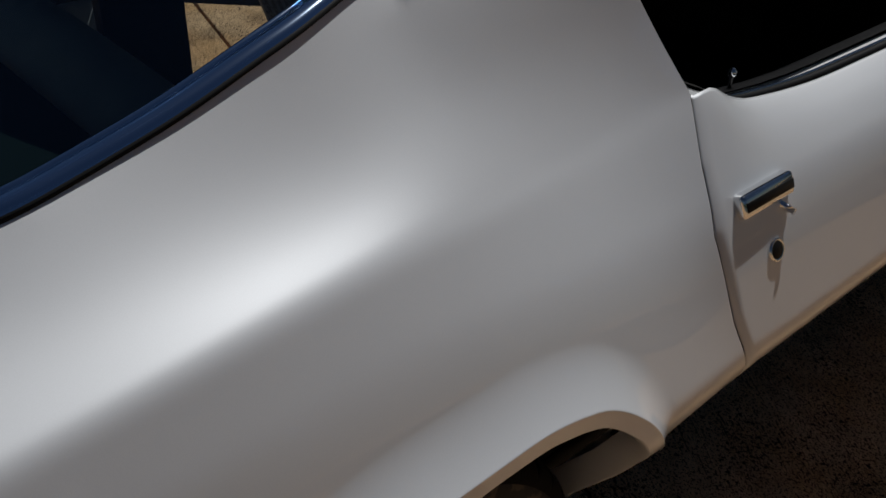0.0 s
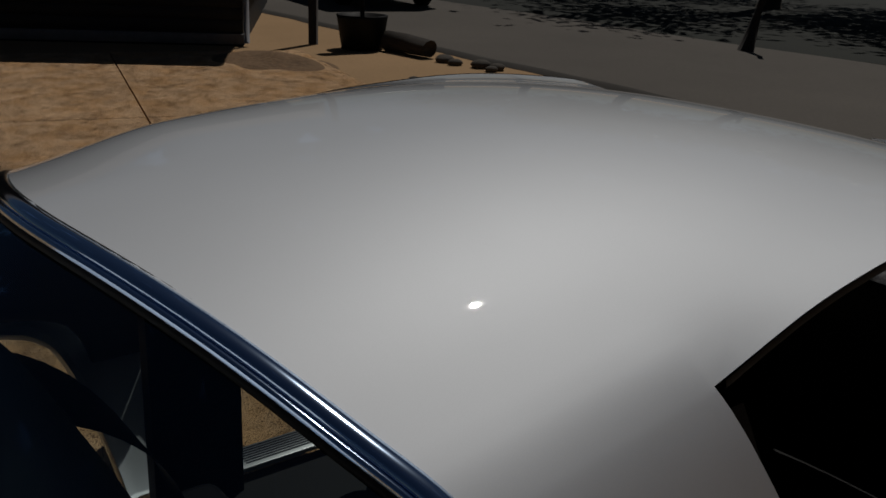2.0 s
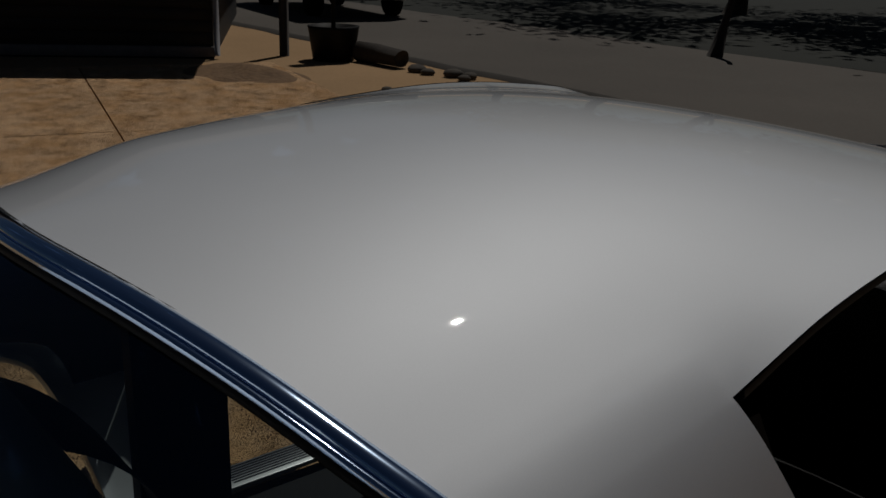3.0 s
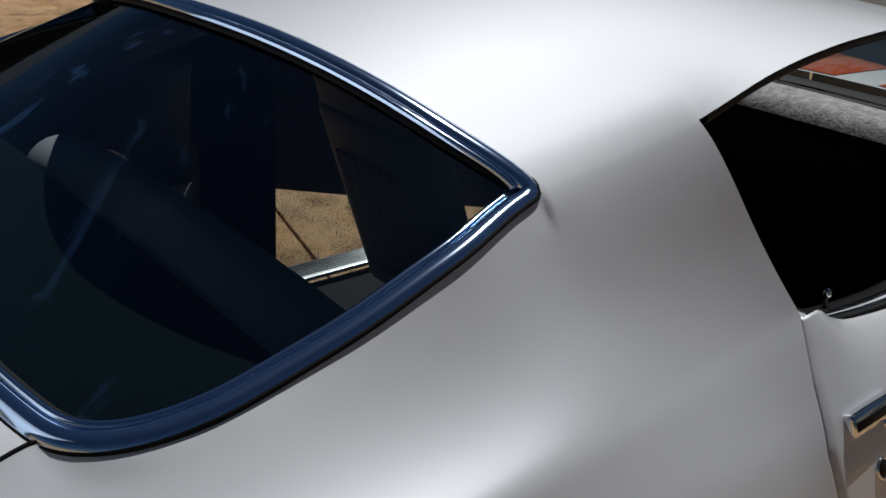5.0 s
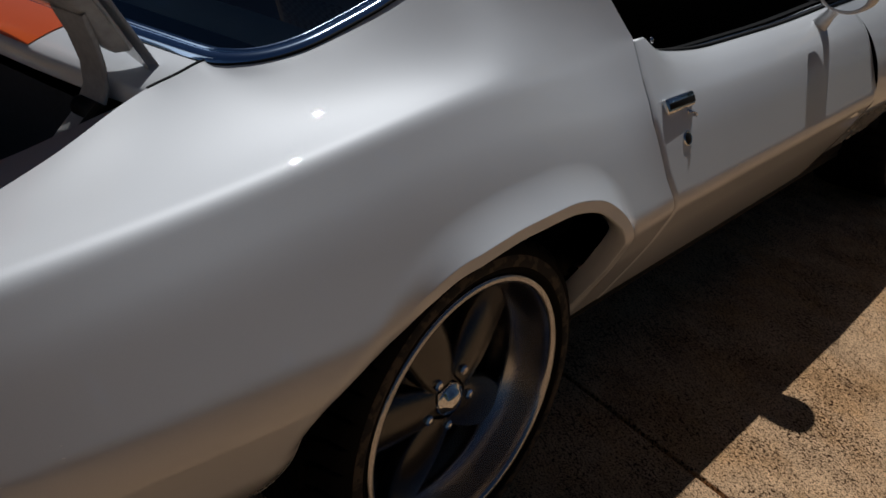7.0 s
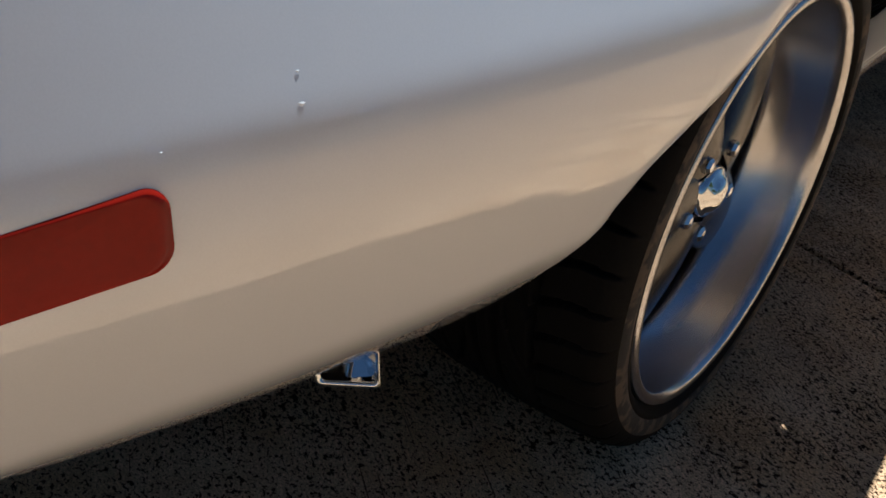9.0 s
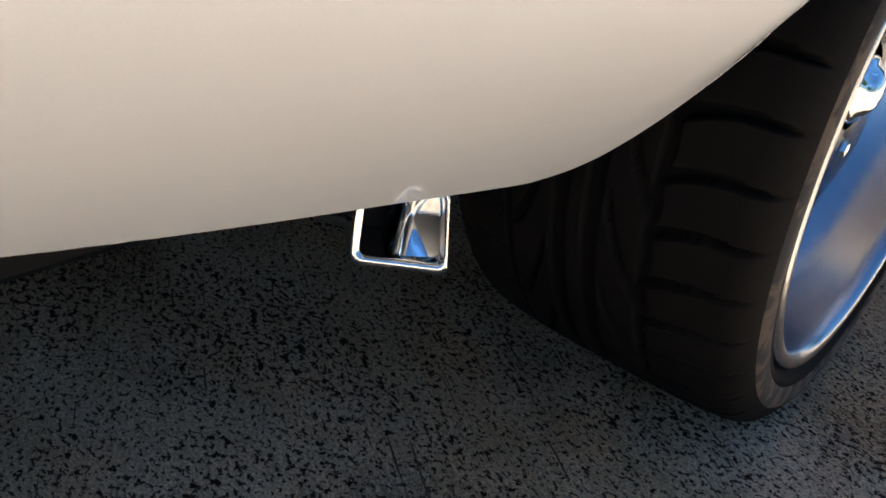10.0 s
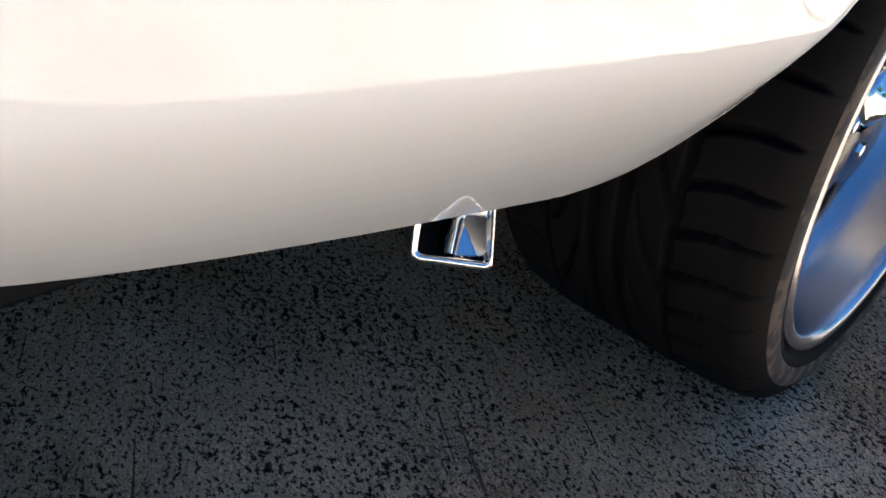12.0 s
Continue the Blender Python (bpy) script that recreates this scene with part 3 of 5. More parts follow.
part("window_trim", trim(loop, [-0.008, -0.0055, 0.001, 0.009, 0.0145, 0.0158], [-0.006, 0.0015, 0.0055, 0.0065, 0.0045, 0.000]), TRIM, rear_glass, "chrome window moulding, the sky's blue put into its colour")
part("inner_trim", trim(loop, [0.0165, 0.0175, 0.021, 0.0245, 0.0255], [0.001, 0.005, 0.0065, 0.005, -0.004]), TRIM, rear_glass, "chrome inner moulding, the sky's blue put into its colour")
part("rubber_gasket", trim(loop, [-0.0092, -0.0088, 0.016, 0.028, 0.030], [-0.006, -0.0012, 0.0000, 0.0008, -0.006]), DARK, rear_glass, "black rubber seal")

# ---- panel between rear window and boot ----
tx = np.linspace(-1, 1, 61)
front_e = np.stack([tx * 0.569, -0.347 - 0.036 * (1 - np.abs(tx) ** 4), 0.979 + 0.012 * (1 - np.abs(tx) ** 4)], -1)
back_e = np.stack([tx * 0.551, -0.434 - 0.045 * (1 - np.abs(tx) ** 3), 0.949 + 0.016 * (1 - tx**2)], -1)
bm = bmesh.new()
rows = [front_e * (1 - k) + back_e * k + (0, 0, 0.004 * math.sin(math.pi * k)) for k in np.linspace(0, 1, 7)]
rows += [back_e + (0, -0.004, -0.006), back_e + (0, -0.004, -0.03)]
strip(bm, [[tuple(p) for p in r] for r in rows])
bmesh.ops.recalc_face_normals(bm, faces=bm.faces)
part("deck_panel", bm, PAINT, car, "silver panel below the rear window")
for lo, hi in ((0.05, 0.30), (-0.30, -0.05)):
    bm = bmesh.new()
    sel = [k for k in range(61) if lo <= tx[k] * 0.54 <= hi]
    strip(bm, [[tuple(p + (0, 0, 0.002)) for p in r[sel]] for r in rows[:7]])
    bmesh.ops.recalc_face_normals(bm, faces=bm.faces)
    part("deck_stripe", bm, ORANGE, car, "orange painted stripe")

for sgn in (1, -1):
    bm = bmesh.new()
    tube(bm, [(sgn * (r[-1][0] - 0.001), r[-1][1], r[-1][2] - 0.0005) for r, y in zip(skin_rows, STATIONS) if -0.4345 <= y <= -0.3435], 0.0026, 6)
    part("deck_seam", bm, DARK, car, "dark gap between deck panel and quarter panel")
# ---- boot ----
edge_rows = [r[-1] for r, y in zip(skin_rows, STATIONS) if y <= -0.4339]
for sgn, nm in ((1, "boot_gutter"), (-1, "boot_gutter")):
    bm = bmesh.new()
    rows = []
    for x, y, z in edge_rows:
        w = 0.012 + min(0.16, 0.50 * (-0.434 - y))  # the ledge widens towards the tail
        rows.append([(sgn * (x - a), y, z - d) for a, d in ((0, 0), (0.003, 0.004), (0.006, 0.012), (0.010, 0.014), (w, 0.014 + 0.12 * w), (w + 0.004, 0.018 + 0.12 * w), (w + 0.010, 0.05 + 0.12 * w), (w + 0.016, 0.24))])
    strip(bm, rows)
    bmesh.ops.recalc_face_normals(bm, faces=bm.faces)
    part(nm, bm, PAINT, car, "silver drain channel of the boot opening")
bm = bmesh.new()
strip(bm, [[(-0.5, -0.44, 0.88), (-0.5, -1.03, 0.72)], [(-0.52, -0.46, 0.45), (-0.52, -1.03, 0.45)], [(0.52, -0.46, 0.45), (0.52, -1.03, 0.45)], [(0.5, -0.44, 0.88), (0.5, -1.03, 0.72)]])
strip(bm, [[(-0.52, -0.455, 0.90), (0.52, -0.455, 0.90)], [(-0.52, -0.455, 0.45), (0.52, -0.455, 0.45)]])
strip(bm, [[(-0.5, -1.03, 0.72), (0.5, -1.03, 0.72)], [(-0.52, -1.03, 0.45), (0.52, -1.03, 0.45)]])
part("boot_liner", bm, material("dark_blue_primer", (0.016, 0.018, 0.026), 0.7, grain=(6, 90), amount=0.4), car, "dark blue-grey boot interior", smooth=False)
bm = bmesh.new()
tail = [skin_rows[0]]
pr = np.array(skin_rows[0])
strip(bm, [[tuple(p), (p[0] * 0.96, p[1] - 0.03, p[2]), (p[0] * 0.55, p[1] - 0.06, p[2]), (-p[0] * 0.55, p[1] - 0.06, p[2]), (-p[0] * 0.96, p[1] - 0.03, p[2]), (-p[0], p[1], p[2])] for p in pr])
bmesh.ops.recalc_face_normals(bm, faces=bm.faces)
part("tail_panel", bm, PAINT, car, "silver tail panel")

LID = Matrix.Translation((0, -0.398, 0.956)) @ Matrix.Rotation(radians(-56), 4, "X")  # local -y runs up the raised lid


def lid_front(x):
    """The lid's forward edge: its corners run out to points."""
    return -0.085 * (1 - abs(x / 0.528) ** 7)


bm = bmesh.new()
lid_x = [-0.528, -0.522, -0.51, -0.495, -0.475, -0.45, -0.41, -0.33, -0.2, 0.0, 0.2, 0.33, 0.41, 0.45, 0.475, 0.495, 0.51, 0.522, 0.528]
strip(bm, [[(x, -0.60, 0.0), (x, -0.60, 0.010)] + [(x, -0.60 + k * (lid_front(x) + 0.60), 0.011) for k in (0.01, 0.4, 0.8, 0.99)] + [(x, lid_front(x), 0.008), (x, lid_front(x), -0.003), (x, lid_front(x) - 0.006, -0.004), (x, -0.60, -0.004), (x, -0.60, 0.0)] for x in lid_x])
bmesh.ops.recalc_face_normals(bm, faces=bm.faces)
lid = part("boot_lid", bm, PAINT, car, "raised silver boot lid")
lid.matrix_local = LID
UNDER = material("dull_grey_primer", (0.33, 0.33, 0.325), 0.6, grain=(5, 80), amount=0.25)
part("lid_lining", bevelled_box((-0.515, -0.585, -0.0075), (0.515, -0.10, -0.0045), 0.001, 1), UNDER, lid, "dull grey underside")
part("lid_stripe", bevelled_box((0.04, -0.46, -0.0095), (0.36, -0.11, -0.0078), 0.0006, 1), ORANGE, lid, "orange painted patch")
for lo, hi in (((-0.398, -0.57, -0.032), (0.398, -0.48, -0.005)), ((-0.06, -0.478, -0.03), (0.06, -0.11, -0.005))):
    part("lid_brace", bevelled_box(lo, hi, 0.012, 3), UNDER, lid, "pressed grey stiffening rib")
for sgn in (1, -1):
    # side rib: a shallow pressing that narrows to the forward corner
    bm = bmesh.new()
    rows = []
    for y, xi, xo, d in ((-0.575, 0.40, 0.505, 0.004), (-0.565, 0.39, 0.508, 0.026), (-0.40, 0.385, 0.510, 0.030), (-0.22, 0.390, 0.512, 0.030), (-0.12, 0.405, 0.513, 0.028), (-0.075, 0.425, 0.512, 0.026), (-0.055, 0.450, 0.510, 0.020), (-0.048, 0.465, 0.508, 0.004)):
        rows.append([(sgn * x, y, -h) for x, h in ((xi - 0.012, 0.004), (xi, 0.4 * d), (xi + 0.010, 0.85 * d), (xi + 0.022, d), (xo - 0.014, d), (xo - 0.006, 0.8 * d), (xo, 0.004))])
    strip(bm, rows)
    bmesh.ops.recalc_face_normals(bm, faces=bm.faces)
    part("side_brace", bm, UNDER, lid, "pressed grey side rib")
    for x, y, w in ((0.470, -0.105, 0.013), (0.462, -0.165, 0.012), (0.445, -0.30, 0.014), (0.445, -0.44, 0.014)):
        bm = bmesh.new()
        ring = [(sgn * x + w * math.cos(a) * (1 + 0.2 * math.cos(2 * a)), y + 0.011 * math.sin(a), -0.0315) for a in np.linspace(0, 2 * math.pi, 16, endpoint=False)]
        strip(bm, [[(px, py, -0.0295) for px, py, _ in ring], ring, [(sgn * x, y, -0.0312)] * 16], closed=True)
        bmesh.ops.recalc_face_normals(bm, faces=bm.faces)
        part("clip_hole", bm, DARK, lid, "black oval access hole")
    # hinge: a bent grey strap from the rib down into the boot, and its black pivot bracket
    bm = bmesh.new()
    path = [(-0.488, 1.055), (-0.470, 1.015), (-0.458, 0.975), (-0.456, 0.940), (-0.470, 0.905), (-0.495, 0.875), (-0.525, 0.845)]
    rows = []
    for k, (y, z) in enumerate(path):
        w = 0.042 - 0.012 * math.sin(math.pi * min(1.0, k / 5))
        rows.append([(sgn * 0.468 + q * w, y - 0.004 * abs(q), z) for q in (-1, -0.9, 0, 0.9, 1)] + [(sgn * 0.468 + q * w, y - 0.010, z - 0.004) for q in (1, 0.9, 0, -0.9, -1)])
    strip(bm, [r + r[:1] for r in rows])
    bmesh.ops.recalc_face_normals(bm, faces=bm.faces)
    hinge = part("lid_hinge", bm, UNDER, car, "bent grey lid hinge")
    bm = bmesh.new()
    tube(bm, [(sgn * 0.440, -0.475, 0.905), (sgn * 0.505, -0.475, 0.905)], 0.016, 12)
    tube(bm, [(sgn * 0.497, -0.474, 0.918), (sgn * 0.497, -0.505, 0.880), (sgn * 0.490, -0.535, 0.862)], 0.013, 8, radii=[0.010, 0.016, 0.009])
    part("pivot", bm, DARK, hinge, "black hinge pivot and spring")

# ---- doors ----
BELT_Y = [0.553, 0.60, 0.68, 0.94, 1.24, 1.76]
BELT_Z = [0.930, 0.908, 0.880, 0.858, 0.857, 0.875]
DOOR_N = 120
jamb_row = np.array([p for p in skin_rows[-1] if p[2] <= 0.9315])
jamb_line = resample(jamb_row, DOOR_N)


def door_section(y):
    zb = float(spline(BELT_Y, BELT_Z, y))
    f = max(0.0, (y - 0.55) / 1.2)
    sill, wide = np.array((0.772, 0.327)), np.array((0.937, 0.622))
    tuck = np.array((0.867, 0.485))
    tuck = tuck + (tuck - (sill + wide) / 2) * 0.22
    upper = [np.array(p) for p in ((0.864 + 0.006 * f, 0.794), (0.815 + 0.01 * f, (0.794 + zb) / 2 + 0.008), (0.772 + 0.012 * f, zb - 0.004), (0.757 + 0.012 * f, zb))]
    return even(rounded_line(np.array(fold([sill, tuck, wide, *upper], 2, 0.050))), DOOR_N)


def on_door(y, z):
    """How far out the door's skin stands."""
    c = door_section(y)
    k = int(np.argmax(c[:, 0]))
    return float(np.interp(z, c[k:, 1], c[k:, 0])) if z > c[k, 1] else float(c[k, 0])


def door_rows():
    rows = []
    for k, y in enumerate(np.linspace(0.525, 1.745, 60)):
        d = y - 0.525
        sec = door_section(max(y, 0.555))
        even = resample(np.stack([sec[:, 0], np.zeros(DOOR_N), sec[:, 1]], -1), DOOR_N)
        b = min(1.0, d / 0.10)
        b = b * b * (3 - 2 * b)
        lean = max(0.0, 1 - d / 0.35)
        rows.append([((1 - b) * jamb_line[i][0] + b * even[i][0], 0.0058 + d + jamb_line[i][1] * lean + 0.525 * (1 - lean), (1 - b) * jamb_line[i][2] + b * even[i][2]) for i in range(DOOR_N)])
    return rows


def door_skin():
    bm = bmesh.new()
    rows = door_rows()
    r0, r1 = rows[0], rows[-1]
    rows = [[(x - 0.003, y - 0.0012, z) for x, y, z in r0]] + rows + [[(x - 0.03, y, z) for x, y, z in r1]]
    rows = [r + [(r[-1][0] - 0.004, r[-1][1], r[-1][2] - 0.012), (r[-1][0] - 0.05, r[-1][1], r[-1][2] - 0.014)] for r in rows]
    strip(bm, rows)
    bmesh.ops.recalc_face_normals(bm, faces=bm.faces)
    return bm


def gap_shade():
    """Black sheet at the rear edge for shade, seen only through the gap."""
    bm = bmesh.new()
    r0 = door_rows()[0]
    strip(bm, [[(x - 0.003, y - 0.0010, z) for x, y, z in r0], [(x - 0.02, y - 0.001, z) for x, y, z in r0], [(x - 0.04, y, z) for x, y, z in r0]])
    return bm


def door_fittings(door):
    """Handle with its push button, lock, belt seals, inner panel and lock knob."""
    handle = part("door_handle", bevelled_box((-0.012, -0.055, -0.016), (0.010, 0.060, 0.016), 0.0065, 4), CHROME, door, "chrome pull-up handle")
    part("gap_shade", gap_shade(), DARK, door, "black sheet for the shade in the door gap")
    handle.matrix_local = Matrix.Translation((on_door(0.612, 0.806) + 0.003, 0.612, 0.806)) @ Matrix.Rotation(radians(-22), 4, "Y")
    part("handle_recess", bevelled_box((0.0098, -0.050, -0.007), (0.0110, 0.056, 0.006), 0.0004, 1), DARK, handle, "black slot under the handle")
    bm = lathe([(-0.006, 0.001), (-0.006, 0.0160), (0.0010, 0.0160), (0.0022, 0.0145), (0.0010, 0.0125), (0.0010, 0.0001)], 32)
    lock = part("door_lock", bm, CHROME, door, "chrome key lock")
    part("keyhole", lathe([(0.0012, 0.0122), (0.0018, 0.0118), (0.0018, 0.0001)], 24), DARK, lock, "black lock cylinder")
    lock.matrix_local = Matrix.Translation((on_door(0.619, 0.737) + 0.0015, 0.619, 0.737)) @ Matrix.Rotation(radians(-23), 4, "Y")
    bm = bmesh.new()
    tube(bm, [(on_door(0.65, 0.783) - 0.004, 0.650, 0.783), (on_door(0.65, 0.778) + 0.016, 0.652, 0.780)], 0.005, 10)
    part("push_button", bm, CHROME, door, "chrome push button")
    for nm, dx, dz, w, mat, lab in (("belt_seal", 0.006, 0.0, 0.012, DARK, "black rubber belt seal"), ("belt_moulding", 0.020, -0.004, 0.006, CHROME, "thin bright belt moulding")):
        bm = bmesh.new()
        rows = []
        for y in np.linspace(0.60, 1.72, 30):
            s = door_section(y)[-1]
            rows.append([(s[0] - dx + a, y, s[1] + dz + h) for a, h in ((w / 2, -0.006), (w / 2, 0.004), (0, 0.007), (-w / 2, 0.004), (-w / 2, -0.02))])
        strip(bm, rows)
        bmesh.ops.recalc_face_normals(bm, faces=bm.faces)
        part(nm, bm, mat, door, lab)
    bm = bmesh.new()
    rows = []
    for y in np.linspace(0.57, 1.73, 16):
        zb = float(spline(BELT_Y, BELT_Z, y))
        rows.append([(0.716, y, zb - 0.006), (0.690, y, zb - 0.012), (0.672, y, zb - 0.03), (0.668, y, zb - 0.2), (0.650, y, 0.52), (0.668, y, 0.36), (0.70, y, 0.35)])
    strip(bm, rows)
    bmesh.ops.recalc_face_normals(bm, faces=bm.faces)
    part("inner_panel", bm, VINYL, door, "black vinyl inner door panel")
    bm = lathe([(0, 0.0001), (0, 0.003), (0.016, 0.003), (0.018, 0.006), (0.026, 0.006), (0.030, 0.003), (0.031, 0.0001)], 12)
    knob = part("lock_knob", bm, CHROME, door, "small lock knob")
    knob.matrix_local = Matrix.Translation((0.70, 0.75, 0.86)) @ Matrix.Rotation(radians(-90), 4, "Y")


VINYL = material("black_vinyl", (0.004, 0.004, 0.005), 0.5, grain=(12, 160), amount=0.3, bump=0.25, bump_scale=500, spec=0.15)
door = part("door", door_skin(), PAINT, car, "closed silver passenger door")
door_fittings(door)
# the driver's door, swung open about its front edge
door_l = part("door", door_skin(), PAINT, car, "open silver driver's door")
door_fittings(door_l)
door_l.matrix_local = Matrix.Translation((-0.83, 1.745, 0)) @ Matrix.Rotation(radians(-45), 4, "Z") @ Matrix.Translation((0.83, -1.745, 0)) @ Matrix.Diagonal((-1, 1, 1, 1))

# door mirror on the passenger door
bm = bmesh.new()
tube(bm, [(0.80, 1.50, 0.835), (0.83, 1.48, 0.875), (0.86, 1.46, 0.915)], 0.014, 12, radii=[0.026, 0.016, 0.014])
mirror = part("mirror_stalk", bm, PAINT, door, "silver mirror stalk")
bm = lathe([(-0.05, 0.048), (-0.052, 0.054), (-0.045, 0.058), (0.0, 0.058), (0.035, 0.050), (0.06, 0.033), (0.072, 0.012), (0.074, 0.0001)], 32)
head = part("mirror_head", bm, PAINT, door, "round-fronted silver mirror shell")
head.matrix_local = Matrix.Translation((0.89, 1.43, 0.955)) @ Matrix.Rotation(radians(90), 4, "Z") @ Matrix.Diagonal((1, 1.25, 0.9, 1))
bm = lathe([(-0.0495, 0.0001), (-0.0495, 0.0475)], 32)
part("mirror_glass", bm, material("mirror_silver", (0.85, 0.86, 0.87), 0.02, 1.0), head, "mirror glass")

# ---- front wings, bonnet, windscreen ----
def wing_section(y):
    f = (y - 1.755) / 1.8
    zt = 0.870 - 0.08 * f**1.6
    return [(0.76, 0.345), (0.855, 0.49), (0.925 - 0.03 * f, 0.62), (0.88 - 0.02 * f, 0.78 - 0.04 * f), (0.82, zt - 0.03), (0.75, zt), (0.68, zt + 0.004)]


FRONT_AXLE = 2.74
for sgn in (1, -1):
    bm = bmesh.new()
    rows = []
    for y in np.linspace(1.755, 3.55, 60):
        c = np.array(wing_section(y))
        t = np.r_[0, np.cumsum(np.linalg.norm(np.diff(c, axis=0), axis=1) ** 0.7)]
        s = natural(t, c, np.linspace(0, t[-1], 60))
        d = abs(y - FRONT_AXLE)
        zb = WHEEL_Z + math.sqrt(max(0.0, 0.372**2 - d * d)) if d < 0.37 else 0.345
        k = int(np.argmax(s[:, 1] >= zb))
        i = k + np.linspace(0, 1, 30) * (59 - k)
        rows.append([(sgn * float(np.interp(i[j], np.arange(60), s[:, 0])), y, float(np.interp(i[j], np.arange(60), s[:, 1]))) for j in range(30)])
    strip(bm, rows)
    bmesh.ops.recalc_face_normals(bm, faces=bm.faces)
    part("front_wing", bm, PAINT, car, "silver front wing")


def bonnet_point(s, y):
    f = (y - 2.12) / 1.43
    zt = 0.870 - 0.08 * max(0.0, (y - 1.755) / 1.8) ** 1.6
    bulge = 0.020 * max(0.0, 1 - (abs(s) / 0.55) ** 4) * min(1.0, (1 - f) * 4)
    return (s * 0.675, y, zt + 0.002 + 0.02 * (1 - s * s) + bulge)


bm = bmesh.new()
strip(bm, [[bonnet_point(q, y) for q in np.linspace(-1, 1, 41)] for y in np.linspace(2.12, 3.55, 30)])
bmesh.ops.recalc_face_normals(bm, faces=bm.faces)
bonnet = part("bonnet", bm, PAINT, car, "silver bonnet with raised middle")
for lo, hi in ((0.10, 0.66), (-0.66, -0.10)):
    bm = bmesh.new()
    strip(bm, [[(p[0], p[1], p[2] + 0.0025) for p in (bonnet_point(q, y) for q in np.linspace(lo, hi, 16))] for y in np.linspace(2.14, 3.54, 28)])
    bmesh.ops.recalc_face_normals(bm, faces=bm.faces)
    part("bonnet_stripe", bm, ORANGE, bonnet, "orange painted stripe")
bm = bmesh.new()
strip(bm, [[(0.88, 3.55, z), (0.6, 3.66, z), (-0.6, 3.66, z), (-0.88, 3.55, z)] for z in (0.80, 0.66, 0.5, 0.345)])
bmesh.ops.recalc_face_normals(bm, faces=bm.faces)
part("front_panel", bm, PAINT, car, "silver nose panel", smooth=False)
bm = bmesh.new()
strip(bm, [[(0.76 * q, 2.115 - 0.10 * q * q, 0.885 - 0.01 * q * q), (0.76 * q, 2.05 - 0.16 * q * q, 0.880 - 0.010 * q * q)] for q in np.linspace(-1, 1, 25)])
part("cowl", bm, DARK, car, "black vented cowl")
wt = np.array([roof_point(q, 1.745) for q in np.linspace(-1, 1, 25)])
wb = np.array([(0.73 * q, 2.06 - 0.20 * q * q, 0.888 - 0.01 * q * q) for q in np.linspace(-1, 1, 25)])
bm = bmesh.new()
strip(bm, [[tuple(p + (0, 0.03 * math.sin(math.pi * k), 0.02 * math.sin(math.pi * k))) for p in wt * (1 - k) + wb * k] for k in np.linspace(0, 1, 12)])
bmesh.ops.recalc_face_normals(bm, faces=bm.faces)
CLEAR = glass_material("clear_glass", (0.86, 0.92, 0.89), ior=1.22)
windscreen = part("windscreen", bm, CLEAR, car, "clear windscreen glass")
windscreen.visible_shadow = False
for sgn in (1, -1):
    bm = bmesh.new()
    a, b = Vector(wt[24]) * 1, Vector(wb[24])
    pts = [Vector((sgn * (a.x * (1 - k) + b.x * k + 0.008), a.y * (1 - k) + b.y * k + 0.012, a.z * (1 - k) + b.z * k - 0.028)) for k in np.linspace(0, 1, 10)]
    tube(bm, pts, 0.024, 10)
    part("windscreen_pillar", bm, PAINT, car, "silver windscreen pillar")
    bm = bmesh.new()
    rows = []
    for y in [0.495, *np.linspace(0.52, 1.74, 26)]:
        p = roof_point(1, y)
        rows.append([(sgn * (p[0] + a_), p[1], p[2] + h_) for a_, h_ in ((0.003, 0.001), (0.005, -0.006), (-0.004, -0.016), (-0.03, -0.02), (-0.06, -0.012))])
    strip(bm, rows)
    bmesh.ops.recalc_face_normals(bm, faces=bm.faces)
    part("roof_seal", bm, DARK, car, "black door-top weather seal")

# headlining and inner sides of the pillars
bm = bmesh.new()
strip(bm, [[(q * (roof_point(1, y)[0] - 0.055), roof_point(q, y)[1], roof_point(q, y)[2] - 0.035 - 0.07 * max(0.0, -q) ** 0.5 * max(0.0, 1 - (y - 0.2) / 0.5)) for q in np.linspace(-1, 1, 17)] for y in np.linspace(0.21, 1.72, 20)])
part("headlining", bm, VINYL, car, "black headlining")
for sgn in (1, -1):
    bm = bmesh.new()
    rows = []
    for r, y in zip(skin_rows, STATIONS):
        if y > -0.30 and (round(y * 1000) % 3 == 0 or y > 0.515):
            rows.append([(sgn * (p[0] - 0.045), p[1] - 0.004, p[2]) for p in r[70:-1:9]] + [(sgn * (r[-1][0] - 0.045), r[-1][1] - 0.004, r[-1][2] - 0.035)])
    strip(bm, rows)
    part("rear_side_trim", bm, VINYL, car, "black inner side panel")
    bm = bmesh.new()
    q = skin_rows[-1]
    strip(bm, [[(sgn * (p[0] - 0.001), p[1] + 0.001, p[2]), (sgn * (p[0] - 0.02), p[1] + 0.006, p[2]), (sgn * (p[0] - 0.045), p[1] - 0.004, p[2])] for p in q])
    part("door_jamb", bm, DARK, car, "black door jamb seal")

BRUSHED = material("brushed_aluminium", (0.7, 0.7, 0.71), 0.38, 1.0, grain=(10, 300), amount=0.08)
